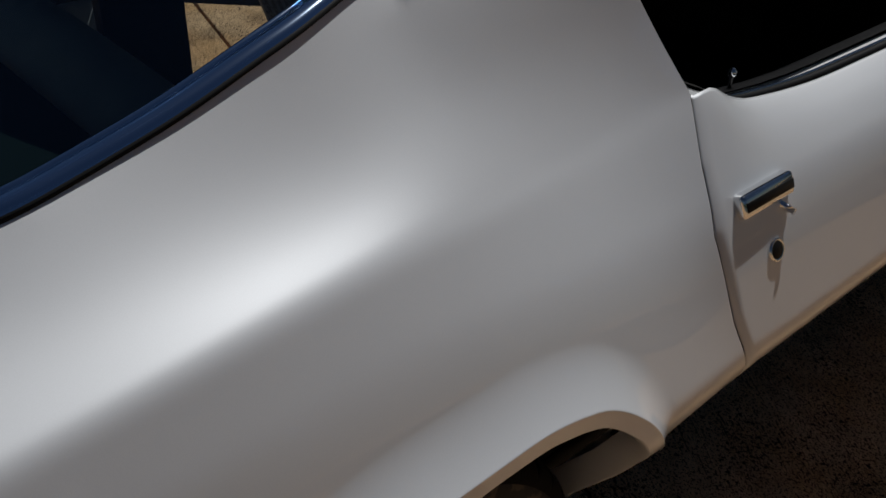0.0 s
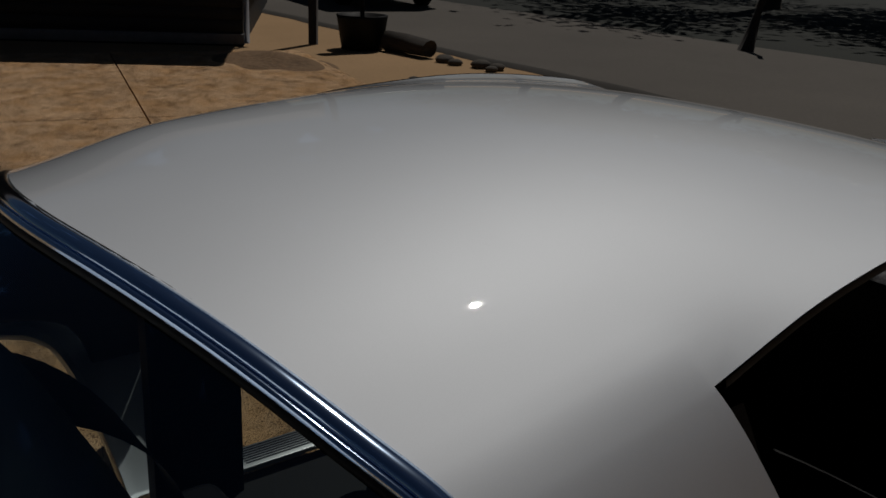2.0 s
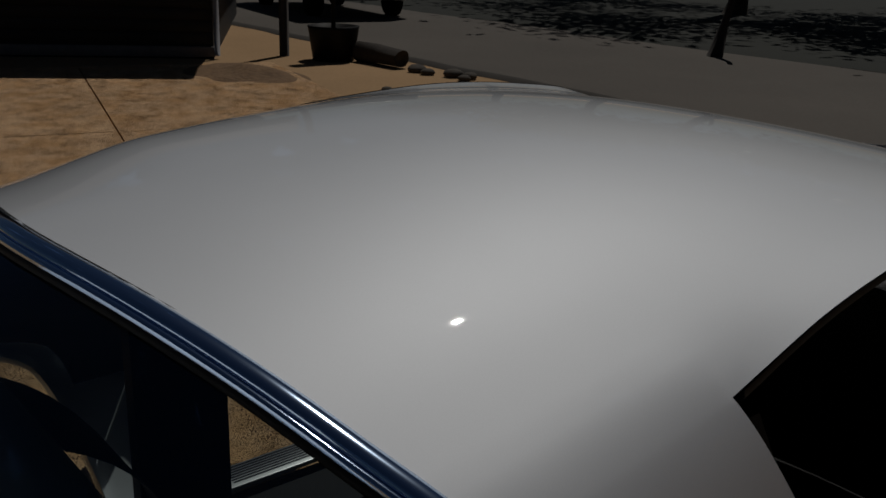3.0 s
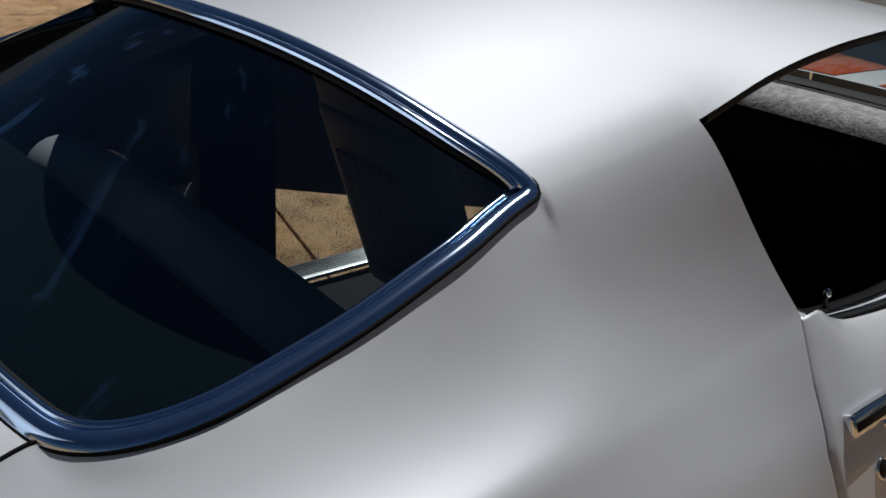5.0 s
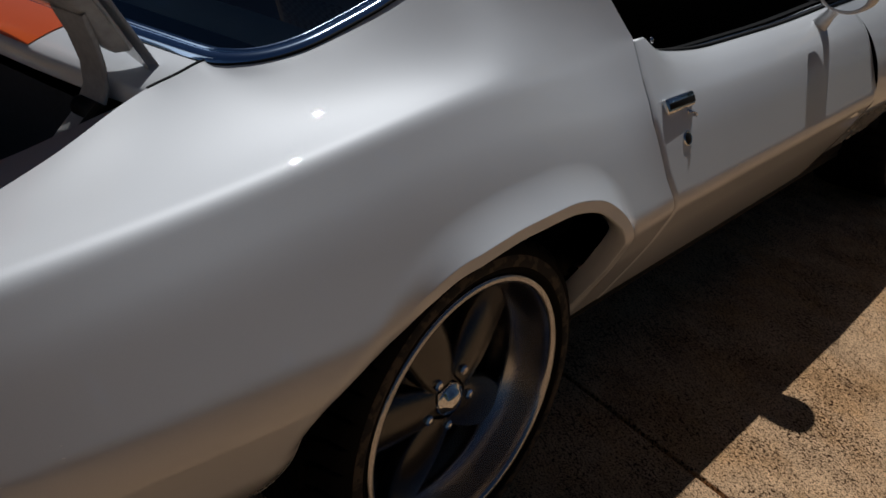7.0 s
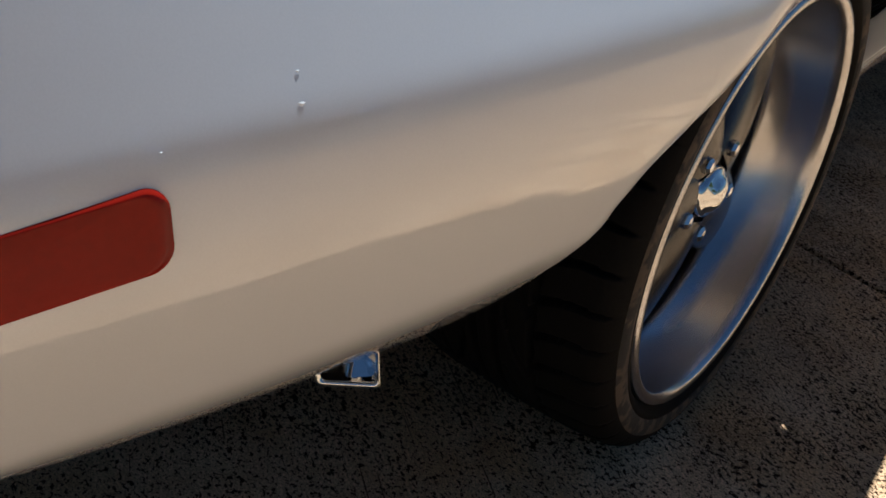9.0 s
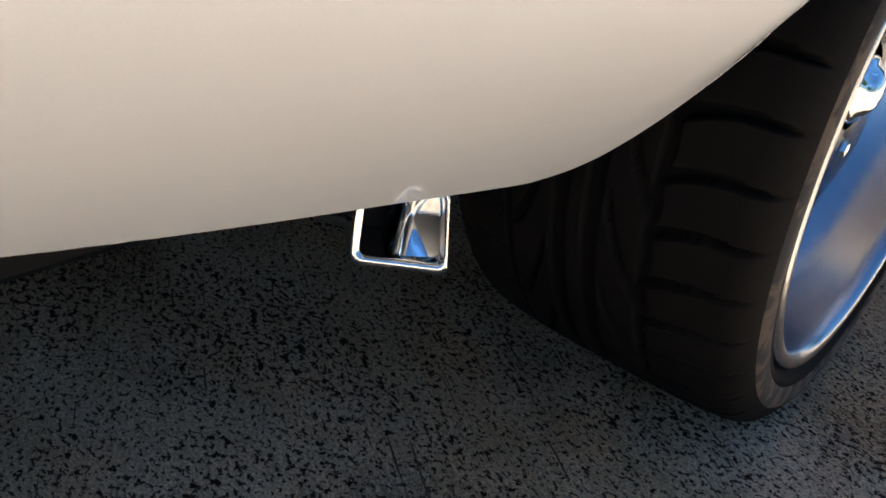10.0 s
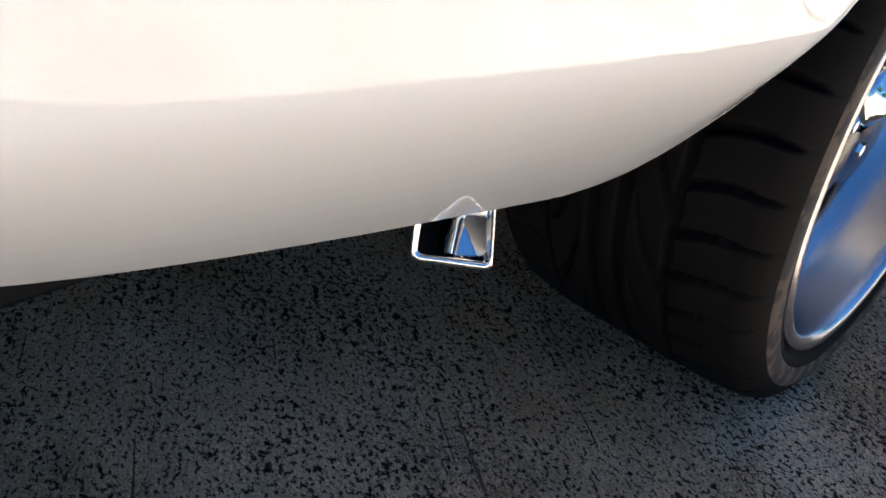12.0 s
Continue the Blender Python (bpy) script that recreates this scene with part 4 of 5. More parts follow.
# ---- underside ----
for nm, lo, hi in (("rear_axle_cover", (-0.50, -0.46, 0.20), (0.50, 0.38, 0.40)), ("boot_floor", (-0.50, -1.0, 0.20), (0.50, -0.47, 0.42)), ("floor_pan", (-0.70, 0.40, 0.22), (0.70, 2.35, 0.34)), ("engine_tray", (-0.50, 2.36, 0.22), (0.50, 3.5, 0.45))):
    part(nm, bevelled_box(lo, hi, 0.01, 1), DARK, car, "black underside", smooth=False)
for sgn in (1, -1):
    for yc in (0.0, FRONT_AXLE):
        bm = bmesh.new()
        rows = []
        for k in range(25):
            a = math.pi * k / 24
            y, z = yc + (0.425 if yc == 0.0 else 0.385) * math.cos(a), 0.36 + 0.375 * math.sin(a)
            rows.append([(sgn * (0.865 - (0.19 if yc == 0.0 else 0.06) * abs(math.cos(a)) ** 5), y, z), (sgn * 0.50, y, z)])
        strip(bm, rows)
        part("wheel_housing", bm, DARK, car, "black wheel housing")
    part("rocker_panel", bevelled_box((sgn * 0.66 - 0.05, 0.39, 0.25), (sgn * 0.66 + 0.05, 2.35, 0.328), 0.02, 2), DARK, car, "black sill underside")
    part("kick_panel", bevelled_box((sgn * 0.65 - 0.07, 1.76, 0.30), (sgn * 0.65 + 0.07, 2.24, 0.885), 0.01, 1), VINYL, car, "black footwell side panel")
    bm = bmesh.new()
    strip(bm, [[(sgn * (x + a), y, z) for a, y in ((-0.02, 0.40), (0.02, 0.40), (0.02, yf), (-0.02, yf))] for x, yf, z in ((0.655, 0.60, 0.33), (0.655, 0.60, 0.80), (0.640, 0.585, 0.95), (0.575, 0.55, 1.12))], closed=True)
    part("lock_pillar", bm, VINYL, car, "black inner pillar trim", smooth=False)
    plate = part("sill_plate", bevelled_box((sgn * 0.71 - 0.045, 0.60, 0.36), (sgn * 0.71 + 0.045, 1.70, 0.372), 0.003, 2), BRUSHED, car, "bright aluminium sill plate")
    for k in range(7):
        part("rib", bevelled_box((sgn * 0.71 - 0.035 + k * 0.01, 0.63, 0.3722), (sgn * 0.71 - 0.031 + k * 0.01, 1.67, 0.374), 0.0005, 1), RIM, plate)

# ---- wheels ----
def tread_depth(a, w):
    """Depth of the tread's grooves at angle a (in pitches of the pattern) and at w across, -1 to 1 and on over the shoulder."""
    d = 0.0
    for g, half in ((-0.56, 0.024), (-0.16, 0.056), (0.07, 0.056), (0.47, 0.034 + 0.024 * abs((a % 1.0) - 0.5))):
        d = max(d, 1 - abs(w - g) / half)
    if w > 0.47 or w < -0.60:
        # sloped slots of the shoulder blocks
        u = (abs(w) - 0.47) / 0.53
        q = (a + 0.70 * u - 0.45 * u * u) % 1.0
        half = 0.13 * max(0.3, 1 - 0.55 * u)
        d = max(d, 1 - abs(q - 0.5) / half)
    for lo, hi in ((0.13, 0.46), (-0.52, -0.22)):
        if lo < w < hi:
            # long curved sickles that swing from the outer groove towards the middle
            u = (hi - w) / (hi - lo) if lo > 0 else (w - lo) / (hi - lo)
            q = (a * 0.5 + 1.15 * u**1.7 + (0.3 if lo < 0 else 0.0)) % 1.0
            half = 0.085 + 0.12 * u * (1.15 - u)
            d = max(d, (1 - abs(q - 0.5) / half) * (1.0 if u < 0.88 else 0.0))
    return 0.012 * min(1.0, max(0.0, d) * 4.5)


def tyre_mesh():
    """A low-profile tyre on the x axis, outer side at x = 0, tread grooves cut in."""
    width, seg, pitches = 0.285, 1056, 44
    side = [(-0.016, 0.262), (-0.006, 0.268), (-0.001, 0.274), (0.004, 0.278), (0.0045, 0.283), (0.0015, 0.287), (0.004, 0.296), (0.003, 0.308), (-0.003, 0.320), (-0.009, 0.3275)]
    prof = [(x, r, False) for x, r in side]
    for k in range(140):
        w = 1 - 2 * k / 139
        prof.append((-width / 2 - 0.0 + w * (width / 2 - 0.018), TYRE_R - 0.006 * abs(w) ** 4, True))
    prof += [(-width - x, r, False) for x, r in reversed(side)]
    a = np.arange(seg) * 2 * math.pi / seg
    verts, faces = [], []
    for i, (x, r, tread) in enumerate(prof):
        w = (x + width / 2) / (width / 2 - 0.018)
        cut = [tread_depth(k * pitches / seg, w) * (1.0 if tread else 0.45) if tread or r > 0.322 else 0.0 for k in range(2 * seg // pitches)]
        for k in range(seg):
            rr = r - cut[k % len(cut)]
            verts.append((x, rr * math.cos(a[k]), rr * math.sin(a[k])))
    for i in range(len(prof) - 1):
        for k in range(seg):
            n = (k + 1) % seg
            faces.append((i * seg + k, i * seg + n, (i + 1) * seg + n, (i + 1) * seg + k))
    me = bpy.data.meshes.new("tyre")
    me.from_pydata(verts, [], faces)
    me.materials.append(RUBBER)
    for p in me.polygons:
        p.use_smooth = True
    me.update()
    return me


def spoke_mesh():
    """One thick spoke with a full round face that swells from the hub to the rim and dips into the dish."""
    bm = bmesh.new()
    rows = []
    for k in np.linspace(0, 1, 18):
        r = 0.040 + 0.193 * k
        half = 0.026 + 0.030 * math.sin(math.pi * min(1.0, 0.12 + 0.75 * k)) + 0.010 * k**3
        face = -0.052 - 0.034 * k**1.6
        bulge = 0.006 + 0.020 * math.sin(math.pi * min(1.0, 0.15 + 0.7 * k))
        rows.append([(face - 0.045, -half, r)] + [(face - bulge * (1 - math.cos(a)), half * math.sin(a), r) for a in np.linspace(-math.pi / 2, math.pi / 2, 15)] + [(face - 0.045, half, r)])
    strip(bm, rows)
    bmesh.ops.recalc_face_normals(bm, faces=bm.faces)
    return bm


def build_wheel(name):
    """A wheel whose outer lip lies in the plane x = 0."""
    wheel = part(name, lathe([(-0.30, 0.236), (-0.29, 0.258), (-0.27, 0.262), (-0.25, 0.245), (-0.105, 0.232), (-0.098, 0.226), (-0.086, 0.236), (-0.055, 0.2445), (-0.02, 0.2490), (-0.006, 0.2500), (-0.0005, 0.2525), (0.002, 0.2570), (0.002, 0.2640), (-0.002, 0.2680), (-0.012, 0.2690), (-0.02, 0.262)], 128), RIM, car, "polished deep-dish alloy rim")
    ty = new("tyre", TYRE_ME)
    ty.parent = wheel
    ty["label"] = "low-profile black tyre with directional tread"
    part("sidewall_band", lathe([(0.0040, 0.2835), (0.0054, 0.2850), (0.0058, 0.2900), (0.0060, 0.2965), (0.0052, 0.3020), (0.0034, 0.3060)], 160), DUSTY, wheel, "dusty brown sidewall band")
    first = None
    for k in range(5):
        if first is None:
            first = part("spoke", spoke_mesh(), SPOKE, wheel, "grey cast spoke")
            ob = first
        else:
            ob = new("spoke", first.data)
            ob.parent = wheel
            ob["label"] = "grey cast spoke"
        ob.matrix_local = Matrix.Rotation(2 * math.pi * k / 5 + 0.35, 4, "X")
    part("hub", lathe([(-0.16, 0.228), (-0.16, 0.10), (-0.085, 0.080), (-0.064, 0.070), (-0.060, 0.060), (-0.060, 0.036), (-0.060, 0.0001)], 48), SPOKE, wheel, "dark wheel centre")
    part("centre_cap", lathe([(-0.066, 0.036), (-0.052, 0.034), (-0.048, 0.031), (-0.047, 0.026), (-0.040, 0.022), (-0.035, 0.012), (-0.034, 0.0001)], 36), CHROME, wheel, "chrome centre cap")
    nut = None
    for k in range(5):
        a = 2 * math.pi * (k + 0.5) / 5 + 0.35
        if nut is None:
            nut = lathe([(-0.068, 0.0105), (-0.050, 0.0105), (-0.046, 0.007), (-0.045, 0.0001)], 6)
            ob = part("wheel_nut", nut, CHROME, wheel, "chrome wheel nut", smooth=False)
            nut = ob.data
        else:
            ob = new("wheel_nut", nut)
            ob.parent = wheel
        ob.location = (0, 0.060 * math.cos(a), 0.060 * math.sin(a))
    return wheel


TYRE_ME = tyre_mesh()
wheel = build_wheel("wheel")
wheel.matrix_local = pose(0.855, 0, WHEEL_Z)
for m in (pose(-0.855, 0, WHEEL_Z, 0, 0, 180), pose(0.84, FRONT_AXLE, WHEEL_Z), pose(-0.84, FRONT_AXLE, WHEEL_Z, 0, 0, 180)):
    w2 = copy_thing(wheel, m)

# ---- exhaust tip and side marker ----
EXHAUST = Matrix.Translation((0.7005, -0.529, 0.2945)) @ Matrix.Rotation(radians(42), 4, "Z") @ Matrix.Rotation(radians(-9), 4, "X")


def rounded_rect(w, h, r, n=6):
    out = []
    for cx, cy, a0 in ((w - r, h - r, 0), (-w + r, h - r, 90), (-w + r, -h + r, 180), (w - r, -h + r, 270)):
        out += [(cx + r * math.cos(radians(a0 + 90 * k / n)), cy + r * math.sin(radians(a0 + 90 * k / n))) for k in range(n + 1)]
    return out


bm = bmesh.new()
outer = [(x - (0.006 * (0.5 + z / 0.054) if x > 0 else 0.0), z) for x, z in rounded_rect(0.0305, 0.0275, 0.006)]
inner_r = [(x + 0.0016 - (0.006 * (0.5 + z / 0.054) if x > 0 else 0.0), z + 0.0006) for x, z in rounded_rect(0.0268, 0.0218, 0.005)]
rows = [[(x - 0.10, 0.14, z) for x, z in outer], [(x - 0.006, 0.066, z) for x, z in outer], [(x - 0.001, 0.004, z) for x, z in outer], [(x * 0.985, 0.0, z * 0.985) for x, z in outer], [(x * 1.02, 0.0, z * 1.02) for x, z in inner_r], [(x - 0.001, 0.004, z) for x, z in inner_r], [(x - 0.004, 0.062, z) for x, z in inner_r]]
strip(bm, rows, closed=True)
bmesh.ops.recalc_face_normals(bm, faces=bm.faces)
tip = part("exhaust_tip", bm, CHROME, car, "rectangular chrome exhaust tip")
tip.matrix_local = EXHAUST
bm = bmesh.new()
strip(bm, [[(0.0268 - 0.006 * h - (0.040 - 0.014 * h) * k, 0.015 - 0.010 * k + 0.13 * max(0.0, k - 0.55) ** 2 + 0.025 * h, -0.0212 + 0.0434 * h) for h in np.linspace(0, 1, 9)] for k in np.linspace(0, 1, 24)])
bmesh.ops.recalc_face_normals(bm, faces=bm.faces)
part("inner_wall", bm, CHROME, tip, "curved chrome inner wall")
bm = bmesh.new()
strip(bm, [[(x * 0.93 - 0.004, 0.060, z * 0.97) for x, z in inner_r], [(0.0, 0.061, 0.0)] * len(inner_r)], closed=True)
part("tip_bore", bm, DARK, tip, "black sheet closing the bore")
bm = bmesh.new()
tube(bm, [(0.62, -0.44, 0.305), (0.55, -0.25, 0.32), (0.40, 0.0, 0.28), (0.35, 0.5, 0.2)], 0.03, 12)
part("exhaust_pipe", bm, DARK, car, "dark exhaust pipe")


def on_side(y, z, off=0.0):
    """A point of the right flank."""
    s, _ = section(y)
    q = s[: int(np.argmax(s[:, 1]))]
    return (float(np.interp(z, q[:, 1], q[:, 0])) + off, y, z)


def lens_face(y, z):
    """The marker's flat face: a straight line from its lower to its upper edge, clear of the flank's fold."""
    mid = 0.613 + 0.154 * (y + 0.928)
    lo, hi = on_side(y, mid - 0.021)[0], on_side(y, mid + 0.021)[0]
    chord = [lo + (hi - lo) * k / 8 for k in range(9)]
    swell = max(on_side(y, mid - 0.021 + 0.042 * k / 8)[0] - chord[k] for k in range(9))
    return (lo + (hi - lo) * (z - mid + 0.021) / 0.042 + 0.3 * swell, y, z)


for nm, grow, off, mat, lab in (("marker_bezel", 0.0012, -0.0012, DARK, "dark bezel"), ("side_marker", 0.0, 0.003, RED_LENS, "red side marker lens")):
    bm = bmesh.new()
    rows = []
    for k in (0.0, 0.35, 0.7, 0.9, 0.97, 1.0):
        ring = []
        for y, z in rounded_rect(0.092 + grow, 0.0195 + grow, 0.011):
            p = lens_face(-0.928 + y * k, 0.613 + (0.154 * y + z) * k)
            ring.append((p[0] + off if k < 0.99 else p[0] - 0.012, p[1], p[2]))
        rows.append(ring)
    strip(bm, rows, closed=True)
    bmesh.ops.recalc_face_normals(bm, faces=bm.faces)
    part(nm, bm, mat, car, lab)

# small pale specks on the paint above the marker
SPECK = material("pale_fleck", (0.75, 0.75, 0.74), 0.6, grain=(60, 400), amount=0.2)
for y, z, r in ((-0.769, 0.680, 0.0009), (-0.771, 0.667, 0.0014), (-0.837, 0.657, 0.0007)):
    bm = bmesh.new()
    ring = [on_side(y + r * 1.4 * math.cos(a) * (1 + 0.25 * math.sin(3 * a)), z + r * 0.6 * math.sin(a), 0.0002) for a in np.linspace(0, 2 * math.pi, 12, endpoint=False)]
    strip(bm, [ring, [on_side(y, z, 0.0005)] * 12], closed=True)
    bmesh.ops.recalc_face_normals(bm, faces=bm.faces)
    part("pale_speck", bm, SPECK, body, "small pale speck on the paint")

# ---- interior ----
HOUND = material("houndstooth_cloth", (0.6, 0.6, 0.58), 0.85)
n, l = HOUND.node_tree.nodes, HOUND.node_tree.links
co, wv, wv2, mx, rp = n.new("ShaderNodeTexCoord"), n.new("ShaderNodeTexChecker"), n.new("ShaderNodeTexWave"), n.new("ShaderNodeMath"), n.new("ShaderNodeMixRGB")
wv.inputs["Scale"].default_value = 45
wv2.inputs["Scale"].default_value, wv2.bands_direction = 30, "DIAGONAL"
mx.operation = "GREATER_THAN"
mx.inputs[1].default_value = 0.75
add = n.new("ShaderNodeMath")
add.operation = "ADD"
l.new(co.outputs["Object"], wv.inputs["Vector"])
l.new(co.outputs["Object"], wv2.inputs["Vector"])
l.new(wv.outputs["Fac"], add.inputs[0])
l.new(wv2.outputs["Fac"], add.inputs[1])
l.new(add.outputs[0], mx.inputs[0])
rp.inputs["Color1"].default_value, rp.inputs["Color2"].default_value = (0.62, 0.61, 0.57, 1), (0.012, 0.012, 0.012, 1)
l.new(mx.outputs[0], rp.inputs["Fac"])
l.new(rp.outputs[0], n["Principled BSDF"].inputs["Base Color"])
WHITE_VINYL = material("white_vinyl", (0.72, 0.71, 0.66), 0.4, grain=(8, 200), amount=0.06, bump=0.15, bump_scale=400)
GREY_VINYL = material("grey_vinyl", (0.12, 0.115, 0.115), 0.5, grain=(10, 200), amount=0.15, bump=0.2, bump_scale=500)


def cushion(lo, hi, r, m=None):
    bm = bevelled_box(lo, hi, r, 4, m)
    return bm


def seat(x):
    """A bucket seat with a high back: bolsters in vinyl, the middle in houndstooth cloth."""
    s = part("bucket_seat", cushion((x - 0.20, 0.86, 0.33), (x + 0.20, 1.36, 0.44), 0.03), VINYL, car, "black vinyl bucket seat")
    part("seat_insert", cushion((x - 0.13, 0.93, 0.43), (x + 0.13, 1.33, 0.452), 0.01), HOUND, s, "black and white houndstooth seat cloth")
    for d in (-1, 1):
        part("seat_bolster", cushion((x + d * 0.19 - 0.045, 0.92, 0.38), (x + d * 0.19 + 0.045, 1.37, 0.475), 0.035), WHITE_VINYL, s, "off-white vinyl seat bolster")
    lean = Matrix.Translation((x, 0.86, 0.42)) @ Matrix.Rotation(radians(20), 4, "X")
    part("seat_back", cushion((-0.20, -0.055, 0.0), (0.20, 0.035, 0.55), 0.035, lean), GREY_VINYL, s, "dark grey vinyl seat back")
    part("back_insert", cushion((-0.15, -0.060, 0.08), (0.15, -0.054, 0.42), 0.002, lean), HOUND_DIM, s, "dark woven seat-back panel")
    part("headrest", cushion((-0.19, -0.05, 0.50), (0.19, 0.03, 0.70), 0.035, lean), GREY_VINYL, s, "dark grey vinyl headrest")


HOUND_DIM = material("woven_black_cloth", (0.035, 0.035, 0.037), 0.7)
n, l = HOUND_DIM.node_tree.nodes, HOUND_DIM.node_tree.links
weave, weave_co, weave_map = n.new("ShaderNodeTexChecker"), n.new("ShaderNodeTexCoord"), n.new("ShaderNodeMapping")
weave_map.inputs["Rotation"].default_value = (radians(20), 0.0, 0.0)
weave.inputs["Scale"].default_value = 62
weave.inputs["Color1"].default_value, weave.inputs["Color2"].default_value = (0.075, 0.075, 0.08, 1), (0.008, 0.008, 0.009, 1)
l.new(weave_co.outputs["Object"], weave_map.inputs["Vector"])
l.new(weave_map.outputs[0], weave.inputs["Vector"])
l.new(weave.outputs["Color"], n["Principled BSDF"].inputs["Base Color"])
seat(0.32)
seat(-0.32)
bm = bmesh.new()
box(bm, (-0.70, 0.345, 0.30), (0.70, 2.2, 0.33))
part("carpet", bm, VINYL, car, "black carpet", smooth=False)
part("package_shelf", bevelled_box((-0.60, -0.37, 0.875), (0.60, -0.035, 0.90), 0.006, 2), material("dark_green_carpet", (0.0025, 0.0065, 0.0062), 0.9, grain=(10, 200), amount=0.3, spec=0.03), car, "dark carpeted parcel shelf")
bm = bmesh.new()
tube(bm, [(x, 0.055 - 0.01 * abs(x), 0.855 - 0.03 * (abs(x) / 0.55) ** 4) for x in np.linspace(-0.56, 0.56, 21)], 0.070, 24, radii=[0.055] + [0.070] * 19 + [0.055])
# Soft light on the seat's top is put into this paler vinyl colour.
part("rear_seat_top", bm, material("lit_blue_grey_vinyl", (0.34, 0.36, 0.40), 0.5, grain=(9, 180), amount=0.15, bump=0.15, bump_scale=500), car, "rounded top of the dark rear seat, light put into its colour")
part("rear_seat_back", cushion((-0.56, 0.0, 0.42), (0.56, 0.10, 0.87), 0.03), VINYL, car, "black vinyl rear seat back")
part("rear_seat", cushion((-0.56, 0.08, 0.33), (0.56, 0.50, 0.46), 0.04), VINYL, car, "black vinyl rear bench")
bm = bmesh.new()
rows = []
for q in np.linspace(-1, 1, 25):
    rows.append([(0.72 * q, 2.04 - 0.20 * q * q, 0.868), (0.72 * q, 1.93 - 0.14 * q * q, 0.893), (0.72 * q, 1.80 - 0.06 * q * q, 0.90), (0.72 * q, 1.74, 0.86), (0.72 * q, 1.76, 0.72), (0.72 * q, 1.85, 0.55)])
strip(bm, rows)
bmesh.ops.recalc_face_normals(bm, faces=bm.faces)
dash = part("dashboard", bm, DARK, car, "black vinyl dashboard")
# Sunlit strip of the dashboard: the light is put into the pad's pale grey.
bm = bmesh.new()
strip(bm, [[(0.70 * q, 1.89 - 0.09 * q * q, 0.9035), (0.70 * q, 1.84 - 0.07 * q * q, 0.9065), (0.70 * q, 1.79 - 0.05 * q * q, 0.903), (0.70 * q, 1.752, 0.882), (0.70 * q, 1.738, 0.858)] for q in np.linspace(-1, 1, 25)])
bmesh.ops.recalc_face_normals(bm, faces=bm.faces)
part("dash_pad", bm, material("sunlit_grey_dash", (0.26, 0.26, 0.27), 0.7, grain=(40, 220), amount=0.85, bump=0.5, bump_scale=120), dash, "dashboard pad, sunlight put into its pale mottled grey")
bm = bmesh.new()
strip(bm, [[(-0.36 + 0.24 * math.cos(a) * f, y, 0.895 + 0.085 * math.sin(a) * f) for a in np.linspace(0, math.pi, 17)] for y, f in ((1.80, 0.86), (1.815, 0.98), (1.86, 1.0), (1.98, 0.9), (2.06, 0.6))])
bmesh.ops.recalc_face_normals(bm, faces=bm.faces)
part("instrument_cowl", bm, DARK, dash, "black instrument binnacle")
part("dash_vent", bevelled_box((-0.35, 1.92, 0.892), (0.35, 1.95, 0.898), 0.002, 1), DARK, car, "black dashboard vent slot")
bm = bmesh.new()
WM = Matrix.Translation((-0.36, 1.55, 0.80)) @ Matrix.Rotation(radians(68), 4, "X")
tube(bm, [WM @ Vector((0.185 * math.cos(a), 0.185 * math.sin(a), 0)) for a in np.linspace(0, 2 * math.pi, 49)], 0.012, 8, cap=False)
for a in (0.0, math.pi, 1.5 * math.pi):
    tube(bm, [WM @ Vector((0.03 * math.cos(a), 0.03 * math.sin(a), -0.03)), WM @ Vector((0.18 * math.cos(a), 0.18 * math.sin(a), 0))], 0.010, 8)
tube(bm, [WM @ Vector((0, 0, -0.35)), WM @ Vector((0, 0, -0.02))], 0.035, 12)
part("steering_wheel", bm, DARK, car, "black steering wheel")
bm = bmesh.new()
strip(bm, [[(-0.70, 2.09, 0.33), (0.70, 2.09, 0.33)], [(-0.74, 2.09, 0.865), (0.74, 2.09, 0.865)]])
part("firewall", bm, DARK, car, "black firewall", smooth=False)

# ---- house, posts and street things ----
house = tagged(new("house"), "single-storey house beside the driveway, shade put into its wall colour", "house")
HA = math.atan2(0.86, 0.50)  # the front wall's heading
HM = Matrix.Translation((-10.4, 5.43, 0)) @ Matrix.Rotation(HA, 4, "Z")
bm = bmesh.new()
box(bm, (-9.0, 0.0, -0.03), (0.0, 7.0, 2.7))
w = part("wall", bm, WALL, house, "siding coloured near black for the shade on it", smooth=False)
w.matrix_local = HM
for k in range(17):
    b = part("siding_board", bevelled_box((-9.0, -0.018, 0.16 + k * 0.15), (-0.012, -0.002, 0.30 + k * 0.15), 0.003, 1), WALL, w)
part("base_trim", bevelled_box((-9.02, -0.05, 0.0), (0.02, -0.003, 0.13), 0.006, 1), material("grey_masonry", (0.16, 0.15, 0.15), 0.9, grain=(2, 30), amount=0.2), house, "grey base course").matrix_local = HM
bm = bmesh.new()
tube(bm, [(0.05, -0.05, 0.02), (0.05, -0.05, 2.6)], 0.035, 8)
part("downpipe", bm, material("pale_pipe", (0.28, 0.28, 0.30), 0.6, grain=(3, 40), amount=0.1), house, "pale grey downpipe").matrix_local = HM
bm = bmesh.new()
v = [bm.verts.new(p) for p in ((-9.6, -0.7, 2.70), (0.7, -0.7, 2.70), (0.7, 7.7, 2.70), (-9.6, 7.7, 2.70), (-9.6, 3.5, 4.5), (0.7, 3.5, 4.5), (-9.6, -0.7, 2.85), (0.7, -0.7, 2.85), (0.7, 7.7, 2.85), (-9.6, 7.7, 2.85))]
